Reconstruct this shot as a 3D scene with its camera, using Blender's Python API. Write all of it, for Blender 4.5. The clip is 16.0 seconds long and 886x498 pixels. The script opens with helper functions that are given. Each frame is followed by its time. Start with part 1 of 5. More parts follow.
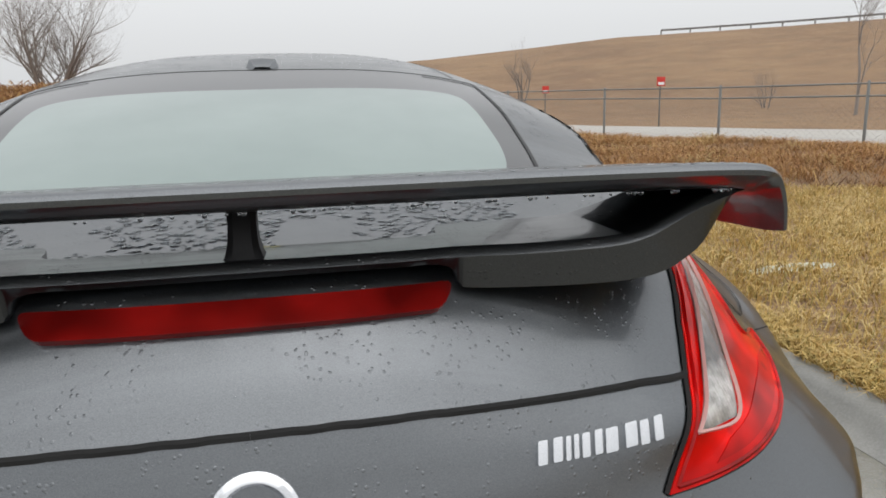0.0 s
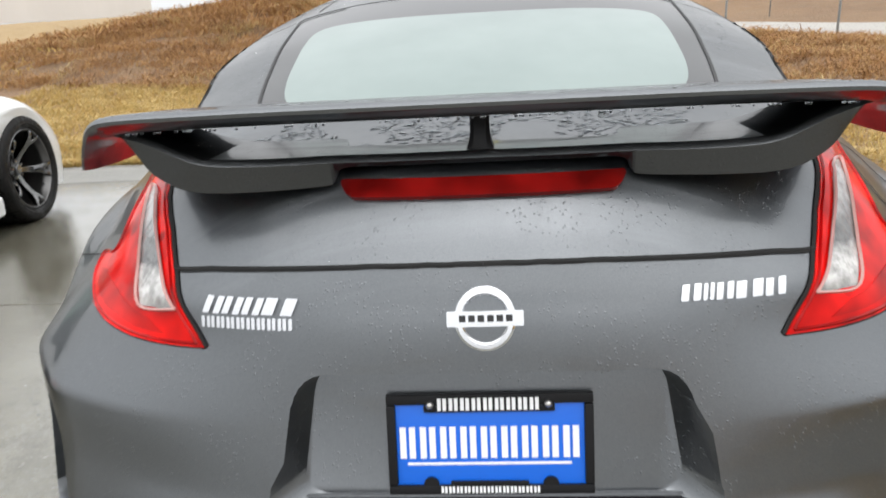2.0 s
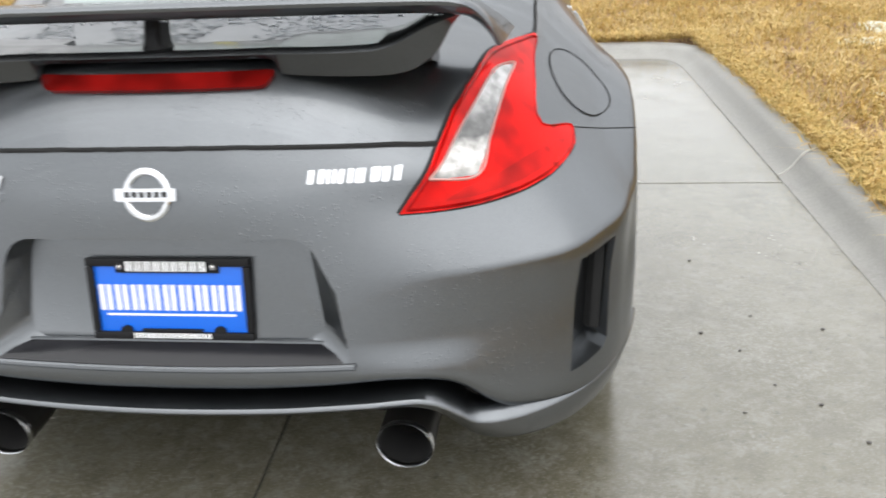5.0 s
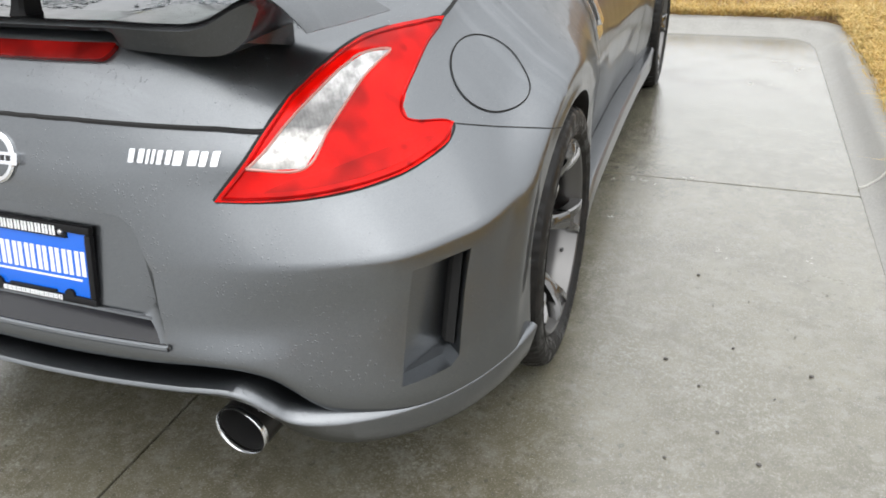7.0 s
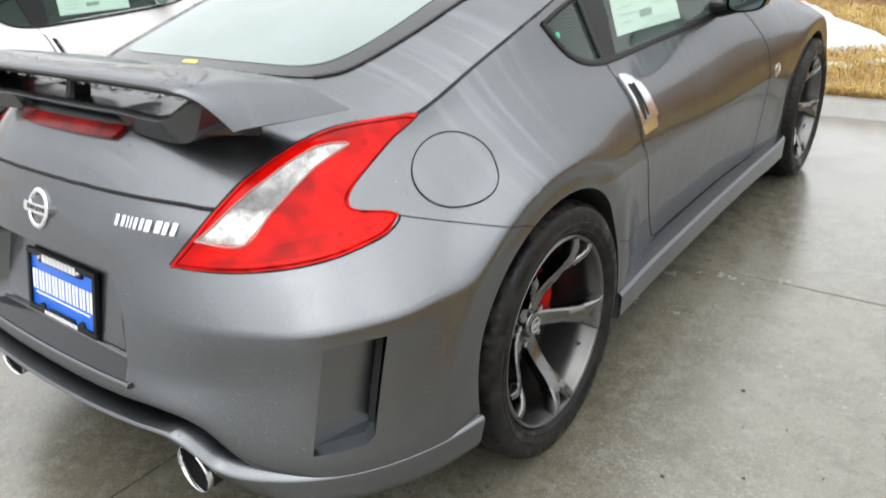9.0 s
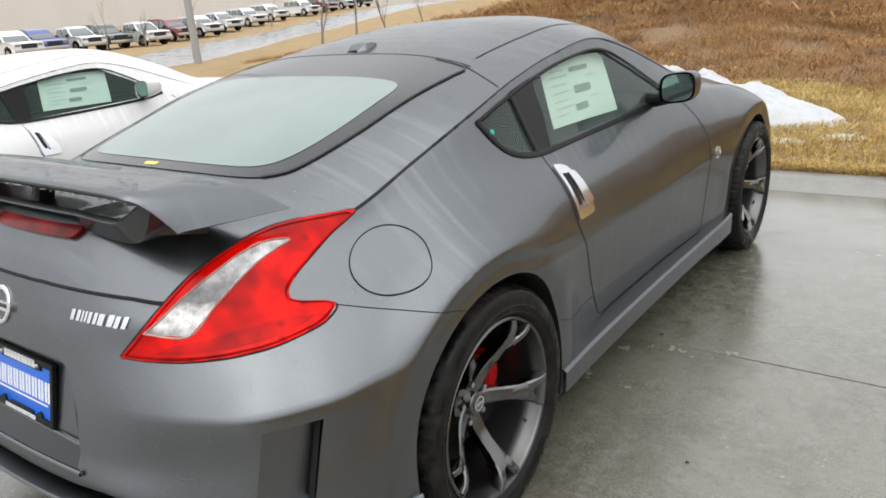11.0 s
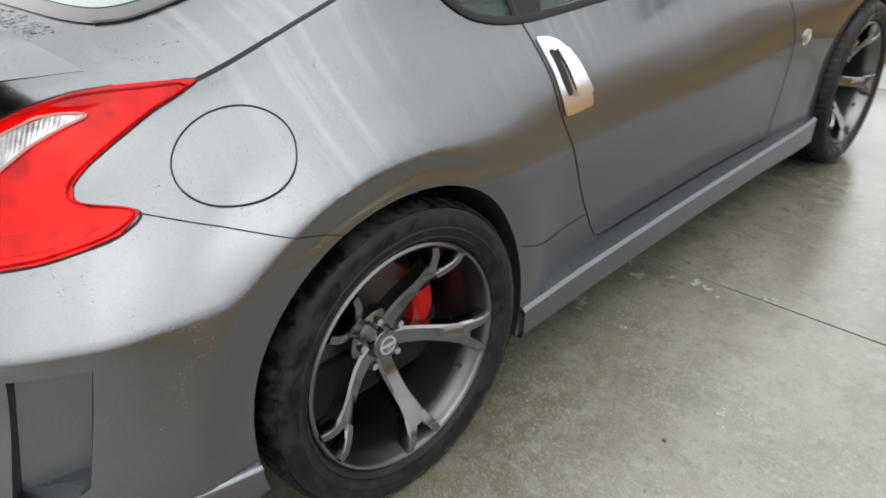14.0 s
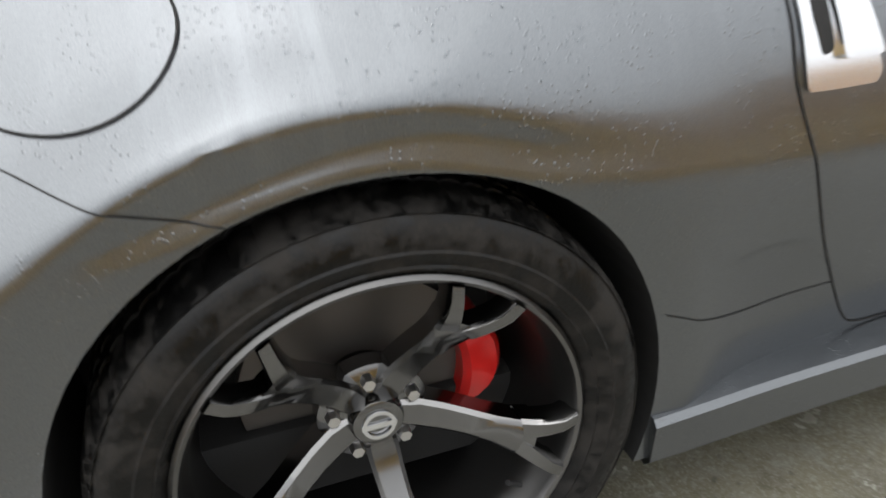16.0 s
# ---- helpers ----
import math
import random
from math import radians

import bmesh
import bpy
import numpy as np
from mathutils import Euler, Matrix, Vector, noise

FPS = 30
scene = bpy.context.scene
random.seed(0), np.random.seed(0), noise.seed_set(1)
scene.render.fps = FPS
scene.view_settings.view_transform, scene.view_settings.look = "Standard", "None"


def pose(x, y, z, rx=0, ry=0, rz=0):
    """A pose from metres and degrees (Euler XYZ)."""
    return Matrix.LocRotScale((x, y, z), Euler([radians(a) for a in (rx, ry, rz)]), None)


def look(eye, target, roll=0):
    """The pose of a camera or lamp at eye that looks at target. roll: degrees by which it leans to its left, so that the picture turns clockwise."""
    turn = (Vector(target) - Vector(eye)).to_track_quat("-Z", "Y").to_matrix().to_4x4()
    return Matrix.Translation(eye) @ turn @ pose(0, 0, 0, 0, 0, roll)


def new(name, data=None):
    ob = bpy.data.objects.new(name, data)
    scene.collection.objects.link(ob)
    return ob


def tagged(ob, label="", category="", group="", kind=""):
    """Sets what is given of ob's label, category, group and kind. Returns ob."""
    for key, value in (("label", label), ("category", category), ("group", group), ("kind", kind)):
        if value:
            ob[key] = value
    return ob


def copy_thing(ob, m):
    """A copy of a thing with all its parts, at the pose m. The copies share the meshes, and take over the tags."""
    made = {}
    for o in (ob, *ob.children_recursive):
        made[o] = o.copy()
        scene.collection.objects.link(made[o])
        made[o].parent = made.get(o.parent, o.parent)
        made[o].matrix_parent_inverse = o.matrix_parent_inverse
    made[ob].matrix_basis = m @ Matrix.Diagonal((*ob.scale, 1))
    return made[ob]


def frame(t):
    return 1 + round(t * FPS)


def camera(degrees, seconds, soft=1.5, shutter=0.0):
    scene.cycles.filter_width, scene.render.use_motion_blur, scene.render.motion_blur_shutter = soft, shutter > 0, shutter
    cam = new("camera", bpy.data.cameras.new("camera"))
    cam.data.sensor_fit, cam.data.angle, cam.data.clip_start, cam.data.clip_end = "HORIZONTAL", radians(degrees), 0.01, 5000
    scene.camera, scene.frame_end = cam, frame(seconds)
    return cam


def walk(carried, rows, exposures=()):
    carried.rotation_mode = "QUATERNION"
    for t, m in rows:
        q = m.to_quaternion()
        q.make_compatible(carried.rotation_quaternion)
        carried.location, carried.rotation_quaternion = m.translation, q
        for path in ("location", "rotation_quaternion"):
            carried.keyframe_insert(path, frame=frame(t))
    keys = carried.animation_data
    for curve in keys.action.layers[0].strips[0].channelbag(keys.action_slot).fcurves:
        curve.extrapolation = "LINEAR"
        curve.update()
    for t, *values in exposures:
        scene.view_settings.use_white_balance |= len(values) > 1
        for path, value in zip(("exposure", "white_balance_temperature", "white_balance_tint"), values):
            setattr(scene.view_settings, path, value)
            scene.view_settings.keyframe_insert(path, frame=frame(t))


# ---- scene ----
cam = camera(62.4, 16.0, 1.7, 0.4)
PATH = [
    (0, (0.054, -0.468, 1.164), (0.447, 1.449, 0.747), -1.40),
    (0.5, (0.078, -0.486, 1.164), (0.441, 1.436, 0.750), -1.92),
    (1, (0.043, -0.539, 1.171), (0.219, 1.375, 0.616), -2.77),
    (1.5, (0.016, -0.632, 1.186), (0.033, 1.271, 0.572), -2.69),
    (2, (0.022, -0.804, 1.216), (-0.128, 1.084, 0.574), -3.31),
    (2.5, (0.092, -0.913, 1.254), (-0.070, 0.896, 0.416), -2.57),
    (3, (0.255, -0.970, 1.237), (-0.054, 0.805, 0.369), -3.03),
    (3.5, (0.412, -1.014, 1.241), (-0.003, 0.756, 0.407), -3.48),
    (4, (0.485, -1.036, 1.256), (0.055, 0.749, 0.460), -5.42),
    (4.5, (0.563, -1.040, 1.264), (0.201, 0.732, 0.411), -5.65),
    (5, (0.648, -0.962, 1.240), (0.440, 0.816, 0.348), -2.83),
    (5.2, (0.688, -0.902, 1.238), (0.523, 0.864, 0.315), -1.65),
    (7.3, (1.294, -0.654, 1.254), (0.590, 0.947, 0.283), -2.41),
    (7.5, (1.346, -0.589, 1.262), (0.605, 0.997, 0.295), -2.24),
    (8, (1.433, -0.475, 1.258), (0.601, 1.059, 0.279), -3.92),
    (8.5, (1.544, -0.472, 1.284), (0.537, 0.981, 0.349), -4.40),
    (9, (1.673, -0.497, 1.319), (0.544, 0.933, 0.494), -3.65),
    (9.5, (1.752, -0.522, 1.365), (0.592, 0.961, 0.688), -3.68),
    (9.7, (1.760, -0.525, 1.383), (0.622, 0.983, 0.727), -2.78),
    (11.8, (1.860, -0.467, 1.380), (0.717, 1.046, 0.744), -5.19),
    (12, (1.858, -0.454, 1.376), (0.721, 1.050, 0.709), -5.04),
    (12.5, (1.839, -0.359, 1.345), (0.706, 1.073, 0.531), -4.05),
    (13, (1.762, -0.164, 1.312), (0.641, 1.241, 0.435), -0.09),
    (13.5, (1.745, -0.017, 1.297), (0.631, 1.359, 0.366), 0.04),
    (14, (1.826, 0.139, 1.261), (0.572, 1.367, 0.302), -2.17),
    (14.5, (1.830, 0.313, 1.259), (0.481, 1.426, 0.290), -0.78),
    (15, (1.678, 0.508, 1.228), (0.312, 1.495, 0.153), 1.20),
    (15.5, (1.583, 0.663, 1.143), (0.092, 1.474, 0.086), -0.78),
    (16, (1.529, 0.790, 0.979), (-0.128, 1.366, 0.018), -1.91),
]
EXPOSURES = [(0, 0.1), (0.5, 0.1), (1.0, 0.24), (1.5, 0.45), (2.0, 0.6), (2.5, 0.66), (3.0, 0.84), (4.0, 0.87), (5.2, 0.85), (7.3, 0.9), (9.0, 0.85), (9.7, 0.66), (12.0, 0.44), (12.5, 0.48), (13.5, 0.78), (14.5, 1.0), (15.0, 1.02), (16.0, 0.94)]
walk(cam, [(t, look(eye, target, roll)) for t, eye, target, roll in PATH], EXPOSURES)

# ---- world and light: a wet, foggy, overcast day ----
world = bpy.data.worlds.new("overcast")
scene.world = world
world.use_nodes = True
wn, wl = world.node_tree.nodes, world.node_tree.links
wn.clear()
w_sky = wn.new("ShaderNodeTexSky")
w_sky.sky_type, w_sky.sun_disc = "NISHITA", False
w_sky.sun_elevation, w_sky.sun_rotation = radians(70), radians(160)
w_sky.air_density, w_sky.dust_density = 1.0, 6.0
w_hsv = wn.new("ShaderNodeHueSaturation")
w_hsv.inputs["Saturation"].default_value = 0.12
w_str = wn.new("ShaderNodeMix")
w_str.data_type = "RGBA"
w_str.inputs["Factor"].default_value = 0.75
w_dir, w_xyz, w_lift = wn.new("ShaderNodeTexCoord"), wn.new("ShaderNodeSeparateXYZ"), wn.new("ShaderNodeValToRGB")
for item, (at, c) in zip(w_lift.color_ramp.elements, ((0.02, (0.55, 0.56, 0.57, 1)), (0.95, (1.0, 1.02, 1.045, 1)))):
    item.position, item.color = at, c
w_gain = wn.new("ShaderNodeVectorMath")
w_gain.operation = "SCALE"
w_gain.inputs["Scale"].default_value = 14.6
wl.new(w_dir.outputs["Generated"], w_xyz.inputs[0])
wl.new(w_xyz.outputs["Z"], w_lift.inputs[0])
wl.new(w_lift.outputs[0], w_gain.inputs[0])
wl.new(w_gain.outputs[0], w_str.inputs["B"])
w_bg = wn.new("ShaderNodeBackground")
w_bg.inputs["Strength"].default_value = 0.105
w_out = wn.new("ShaderNodeOutputWorld")
wl.new(w_sky.outputs[0], w_hsv.inputs["Color"])
wl.new(w_hsv.outputs[0], w_str.inputs["A"])
wl.new(w_str.outputs["Result"], w_bg.inputs["Color"])
wl.new(w_bg.outputs[0], w_out.inputs["Surface"])
sun = new("sun", bpy.data.lights.new("sun", "SUN"))
sun.data.energy, sun.data.angle, sun.data.color = 0.7, radians(100), (1.0, 0.97, 0.93)
sun.matrix_world = look((2.5, -6.5, 19), (0, 0, 0))


# ---- materials ----
class Mat:
    """A small builder of node materials in object space."""

    def __init__(self, name, color=(0.5, 0.5, 0.5), rough=0.5, metal=0.0, **more):
        self.m = bpy.data.materials.new(name)
        self.m.use_nodes = True
        self.n, self.l = self.m.node_tree.nodes, self.m.node_tree.links
        self.b = self.n["Principled BSDF"]
        self.put(Base_Color=(*color, 1), Roughness=rough, Metallic=metal, **more)
        self.coord = self.n.new("ShaderNodeTexCoord").outputs["Object"]

    def put(self, **values):
        for key, value in values.items():
            self.b.inputs[key.replace("_", " ")].default_value = value
        return self

    def world(self):
        self.coord = self.n.new("ShaderNodeNewGeometry").outputs["Position"]
        return self

    def noise(self, scale, detail=4, rough=0.6, stretch=None, kind="noise"):
        vec = self.coord
        if stretch:
            mp = self.n.new("ShaderNodeMapping")
            mp.inputs["Scale"].default_value = stretch
            self.l.new(vec, mp.inputs["Vector"])
            vec = mp.outputs[0]
        if kind == "voronoi":
            t = self.n.new("ShaderNodeTexVoronoi")
            t.inputs["Scale"].default_value = scale
            self.l.new(vec, t.inputs["Vector"])
            return t.outputs["Distance"]
        t = self.n.new("ShaderNodeTexNoise")
        t.inputs["Scale"].default_value, t.inputs["Detail"].default_value, t.inputs["Roughness"].default_value = scale, detail, rough
        self.l.new(vec, t.inputs["Vector"])
        return t.outputs["Fac"]

    def ramp(self, fac, *stops):
        r = self.n.new("ShaderNodeValToRGB")
        e = r.color_ramp.elements
        while len(e) < len(stops):
            e.new(0.5)
        for item, (at, c) in zip(e, stops):
            item.position = at
            item.color = (*c, 1) if isinstance(c, tuple) else (c, c, c, 1)
        self.l.new(fac, r.inputs[0])
        return r.outputs[0]

    def mix(self, fac, a, b, mode="MIX"):
        x = self.n.new("ShaderNodeMix")
        x.data_type, x.blend_type = "RGBA", mode
        for key, v in (("Factor", fac), ("A", a), ("B", b)):
            s = x.inputs[key]
            if key == "Factor" and isinstance(v, (int, float)):
                s.default_value = v
            elif isinstance(v, tuple):
                s.default_value = (*v, 1)
            else:
                self.l.new(v, s)
        return x.outputs["Result"]

    def math(self, op, a, b):
        x = self.n.new("ShaderNodeMath")
        x.operation = op
        for s, v in zip(x.inputs, (a, b)):
            if isinstance(v, (int, float)):
                s.default_value = v
            else:
                self.l.new(v, s)
        return x.outputs[0]

    def to(self, key, socket):
        self.l.new(socket, self.b.inputs[key])
        return self

    def bump(self, height, strength=0.3, distance=0.01, coat=False):
        x = self.n.new("ShaderNodeBump")
        x.inputs["Strength"].default_value, x.inputs["Distance"].default_value = strength, distance
        self.l.new(height, x.inputs["Height"])
        self.l.new(x.outputs[0], self.b.inputs["Normal"])
        if coat:
            self.l.new(x.outputs[0], self.b.inputs["Coat Normal"])
        return self


def paint(name, color, metal, rough):
    """Wet car paint: clear coat, fine flake, beads of water and pale run marks."""
    p = Mat(name, color, rough, metal, Coat_Weight=0.6, Coat_Roughness=0.05, Coat_IOR=1.48, Specular_Tint=(0.55, 0.55, 0.55, 1))
    film = p.ramp(p.noise(7, 3, 0.6, (3.0, 3.0, 0.35)), (0.42, 0.0), (0.72, 1.0))
    thin = p.ramp(p.noise(1, 3, 0.6, (1.0, 27, 0.9)), (0.50, 0.0), (0.66, 1.0))
    xyz = p.n.new("ShaderNodeSeparateXYZ")
    p.l.new(p.coord, xyz.inputs[0])
    high = p.ramp(p.math("ADD", xyz.outputs["Z"], p.math("MULTIPLY", p.noise(9, 2, 0.5, (1, 1, 0.2)), 0.22)), (0.84, 0.0), (0.98, 1.0))
    runs = p.mix(1.0, p.mix(1.0, thin, p.ramp(p.noise(2.6, 2, 0.5), (0.36, 0.0), (0.58, 1.0)), "MULTIPLY"), high, "MULTIPLY")
    p.to("Roughness", p.math("ADD", p.math("MULTIPLY", runs, 0.16), p.math("ADD", p.math("MULTIPLY", film, 0.05), rough)))
    p.to("Coat Roughness", p.math("ADD", p.math("MULTIPLY", p.math("MAXIMUM", film, runs), 0.13), 0.03))
    tone = p.ramp(p.noise(900, 1, 0.5), (0.3, tuple(c * 0.85 for c in color)), (0.7, tuple(min(1, c * 1.15) for c in color)))
    p.to("Base Color", p.mix(p.math("MULTIPLY", runs, 0.42), tone, tuple(min(1, c * 1.8) for c in color)))
    cells = p.noise(130, kind="voronoi")
    bead = p.ramp(cells, (0.0, 1.0), (0.16, 0.9), (0.26, 0.0))
    where = p.ramp(p.noise(14, 3, 0.7), (0.48, 0.0), (0.60, 1.0))
    p.bump(p.mix(1.0, bead, where, "MULTIPLY"), 0.35, 0.002, coat=True)
    return p.m


GREY = paint("grey_metallic_paint", (0.150, 0.159, 0.168), 1.0, 0.31)
# the body grey darkened: the lower wing blade's shade put into its colour
SHADED_GREY = paint("shaded_grey_paint", (0.086, 0.090, 0.095), 1.0, 0.34)
WHITE = paint("white_paint", (0.68, 0.68, 0.67), 0.0, 0.3)
BLACK = Mat("black_plastic", (0.012, 0.012, 0.013), 0.5).m
# black for joints and the underside, and for the shade inside openings
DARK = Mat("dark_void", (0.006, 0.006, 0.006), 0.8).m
SATIN = Mat("satin_black_trim", (0.010, 0.010, 0.011), 0.42, Specular_IOR_Level=0.18).m
CHROME = Mat("chrome", (0.72, 0.73, 0.75), 0.17, 1.0).m
DARK_STEEL = Mat("dark_pipe_steel", (0.05, 0.048, 0.045), 0.45, 0.8).m
STEEL = Mat("brushed_steel", (0.55, 0.54, 0.53), 0.3, 1.0).m


def wheel_paint():
    p = Mat("gunmetal_wheel", (0.150, 0.149, 0.148), 0.2, 1.0, Coat_Weight=0.5, Coat_Roughness=0.05)
    p.to("Roughness", p.ramp(p.noise(40, 4), (0.3, 0.12), (0.7, 0.24)))
    return p.m


def rubber():
    p = Mat("wet_tyre_rubber", (0.014, 0.014, 0.015), 0.5, Specular_IOR_Level=0.22)
    wet = p.noise(16, 6, 0.75)
    p.to("Roughness", p.ramp(wet, (0.44, 0.30), (0.54, 0.75)))
    p.to("Base Color", p.ramp(wet, (0.45, (0.0025, 0.0025, 0.0025)), (0.58, (0.017, 0.0155, 0.014))))
    p.bump(p.mix(0.5, p.noise(160, 3), p.noise(45, 4, 0.7)), 0.35, 0.003)
    return p.m


WHEEL, RUBBER = wheel_paint(), rubber()
RIM_METAL = Mat("machined_rim", (0.15, 0.148, 0.146), 0.34, 1.0).m
RED_CALIPER = Mat("red_caliper_paint", (0.55, 0.012, 0.010), 0.3, 0.0, Coat_Weight=0.5).m


def lamp_glass(name, color, rough=0.12):
    """A moulded red lens with the shapes of the housing dimly showing through."""
    p = Mat(name, color, rough, 0.0, Specular_IOR_Level=0.14)
    base = p.mix(p.ramp(p.noise(9, 2, 0.5), (0.40, 0.0), (0.62, 1.0)), tuple(c * 0.42 for c in color), tuple(min(1, c * 1.1) for c in color))
    spots = p.ramp(p.noise(17, kind="voronoi"), (0.10, 0.9), (0.24, 0.0))
    p.to("Base Color", p.mix(p.mix(1.0, spots, p.ramp(p.noise(6, 1), (0.5, 0.0), (0.58, 1.0)), "MULTIPLY"), base, tuple(c * 0.28 for c in color)))
    p.bump(p.noise(120, 2, 0.5, (1, 1, 0.3)), 0.06, 0.002)
    return p.m


LAMP_RED = lamp_glass("red_lens", (0.80, 0.004, 0.002))
LAMP_DEEP = lamp_glass("deep_red_lens", (0.22, 0.006, 0.005))
LAMP_BAND = lamp_glass("red_reflector_band", (0.56, 0.004, 0.002))
LAMP_EDGE = lamp_glass("dark_red_lens_edge", (0.46, 0.003, 0.003))


def ribbed_lens():
    """Clear cover over a silvered reflector: bright ribbed chambers between greyer ones."""
    p = Mat("clear_lens", (0.72, 0.72, 0.70), 0.22, 0.35, Coat_Weight=0.6, Coat_Roughness=0.03)
    xyz = p.n.new("ShaderNodeSeparateXYZ")
    p.l.new(p.coord, xyz.inputs[0])
    step = p.math("ADD", xyz.outputs["Z"], p.math("MULTIPLY", xyz.outputs["Y"], 0.10))
    step = p.math("ADD", step, p.math("MULTIPLY", p.noise(26, 2, 0.5), 0.022))
    chamber = p.ramp(p.math("MULTIPLY", p.math("SUBTRACT", step, 0.76), 5.0), (0.10, (0.40, 0.40, 0.38)), (0.29, (0.47, 0.46, 0.44)), (0.34, (0.68, 0.67, 0.65)), (0.50, (0.62, 0.61, 0.59)), (0.55, (0.15, 0.15, 0.15)), (0.70, (0.20, 0.20, 0.20)), (0.75, (0.34, 0.34, 0.34)), (0.90, (0.55, 0.55, 0.55)))
    ribs = p.math("SINE", p.math("MULTIPLY", p.math("ADD", xyz.outputs["X"], p.math("MULTIPLY", xyz.outputs["Y"], 0.8)), 700.0), 0.0)
    mottle = p.ramp(p.noise(34, 4, 0.65), (0.36, 0.45), (0.60, 1.0))
    p.to("Base Color", p.mix(1.0, chamber, mottle, "MULTIPLY"))
    p.bump(p.math("ADD", p.math("MULTIPLY", ribs, 0.10), p.math("MULTIPLY", p.noise(48, kind="voronoi"), 0.8)), 0.5, 0.003)
    return p.m


LAMP_CLEAR = ribbed_lens()
PALE_RIM = Mat("pale_pink_rim", (0.62, 0.36, 0.33), 0.3).m


def fogged():
    """Window glass misted on the inside, with the pale green tint of the pane."""
    p = Mat("misted_glass", (0.36, 0.44, 0.42), 0.4, 0.0, Coat_Weight=0.75, Coat_Roughness=0.05, Specular_IOR_Level=0.4)
    p.to("Base Color", p.ramp(p.noise(2.2, 4, 0.55), (0.3, (0.125, 0.176, 0.163)), (0.7, (0.185, 0.241, 0.225))))
    return p.m


MIST = fogged()
FRIT = Mat("black_glass_border", (0.016, 0.016, 0.018), 0.3, 0.0, Coat_Weight=0.55, Coat_Roughness=0.06, Specular_IOR_Level=0.2).m


def clear_glass():
    """A thin tinted pane: see-through, mirror-like at its surface, a little misted."""
    m = bpy.data.materials.new("tinted_window_glass")
    m.use_nodes = True
    n, l = m.node_tree.nodes, m.node_tree.links
    n.clear()
    see, film, shine, out = n.new("ShaderNodeBsdfTransparent"), n.new("ShaderNodeBsdfDiffuse"), n.new("ShaderNodeBsdfGlossy"), n.new("ShaderNodeOutputMaterial")
    see.inputs["Color"].default_value = (0.80, 0.92, 0.86, 1)
    film.inputs["Color"].default_value = (0.22, 0.31, 0.28, 1)
    shine.inputs["Roughness"].default_value = 0.03
    a, b, f = n.new("ShaderNodeMixShader"), n.new("ShaderNodeMixShader"), n.new("ShaderNodeLayerWeight")
    a.inputs[0].default_value = 0.15
    f.inputs["Blend"].default_value = 0.35
    power = n.new("ShaderNodeMath")
    power.operation = "POWER"
    power.inputs[1].default_value = 3.0
    l.new(f.outputs["Facing"], power.inputs[0])
    l.new(see.outputs[0], a.inputs[1])
    l.new(film.outputs[0], a.inputs[2])
    l.new(power.outputs[0], b.inputs[0])
    l.new(a.outputs[0], b.inputs[1])
    l.new(shine.outputs[0], b.inputs[2])
    l.new(b.outputs[0], out.inputs["Surface"])
    return m


GLASS = clear_glass()


def concrete():
    """Old concrete, wet: darker, glossy where the film stands, with stains and pits."""
    p = Mat("wet_concrete", (0.30, 0.29, 0.265), 0.4, Specular_IOR_Level=0.55).world()
    big = p.noise(0.55, 5, 0.65)
    mid = p.noise(3.5, 5, 0.7)
    fine = p.noise(90, 3, 0.7)
    base = p.mix(p.ramp(big, (0.36, 0.0), (0.64, 1.0)), (0.092, 0.084, 0.057), (0.158, 0.149, 0.112))
    base = p.mix(p.ramp(mid, (0.44, 0.0), (0.60, 0.6)), base, (0.084, 0.077, 0.052))
    base = p.mix(p.ramp(p.noise(14, 5, 0.8), (0.46, 0.0), (0.62, 0.7)), base, (0.172, 0.165, 0.138))
    base = p.mix(p.mix(1.0, p.ramp(fine, (0.50, 0.0), (0.66, 0.75)), p.ramp(p.noise(1.7, 6, 0.75), (0.44, 0.12), (0.60, 1.0)), "MULTIPLY"), base, (0.240, 0.232, 0.200))
    base = p.mix(p.ramp(p.noise(45, 3, 0.6), (0.60, 0.0), (0.68, 0.6)), base, (0.052, 0.048, 0.038))
    base = p.mix(p.ramp(p.noise(6, 6, 0.8), (0.52, 0.0), (0.62, 0.55)), base, (0.078, 0.070, 0.048))
    base = p.mix(p.ramp(p.noise(210, 2, 0.6), (0.56, 0.0), (0.70, 0.6)), base, (0.27, 0.26, 0.23))
    p.to("Base Color", base)
    wet = p.ramp(p.mix(0.5, big, mid), (0.40, 0.09), (0.60, 0.28))
    p.to("Roughness", wet)
    p.to("Coat Roughness", wet)
    p.put(Coat_Weight=1.0, Coat_IOR=1.48)
    p.bump(p.mix(0.55, p.noise(240, 3, 0.7), p.noise(38, 5, 0.75)), 0.26, 0.003, coat=True)
    return p.m


def kerb_concrete():
    p = Mat("kerb_concrete", (0.3, 0.29, 0.27), 0.6).world()
    a, f = p.noise(5, 5, 0.7), p.noise(110, 3)
    base = p.mix(p.ramp(a, (0.3, 0.0), (0.7, 1.0)), (0.172, 0.168, 0.156), (0.264, 0.260, 0.240))
    p.to("Base Color", p.mix(p.ramp(f, (0.4, 0.0), (0.7, 0.4)), base, (0.336, 0.328, 0.308)))
    p.to("Roughness", p.ramp(a, (0.35, 0.3), (0.65, 0.6)))
    p.bump(f, 0.3, 0.003)
    return p.m


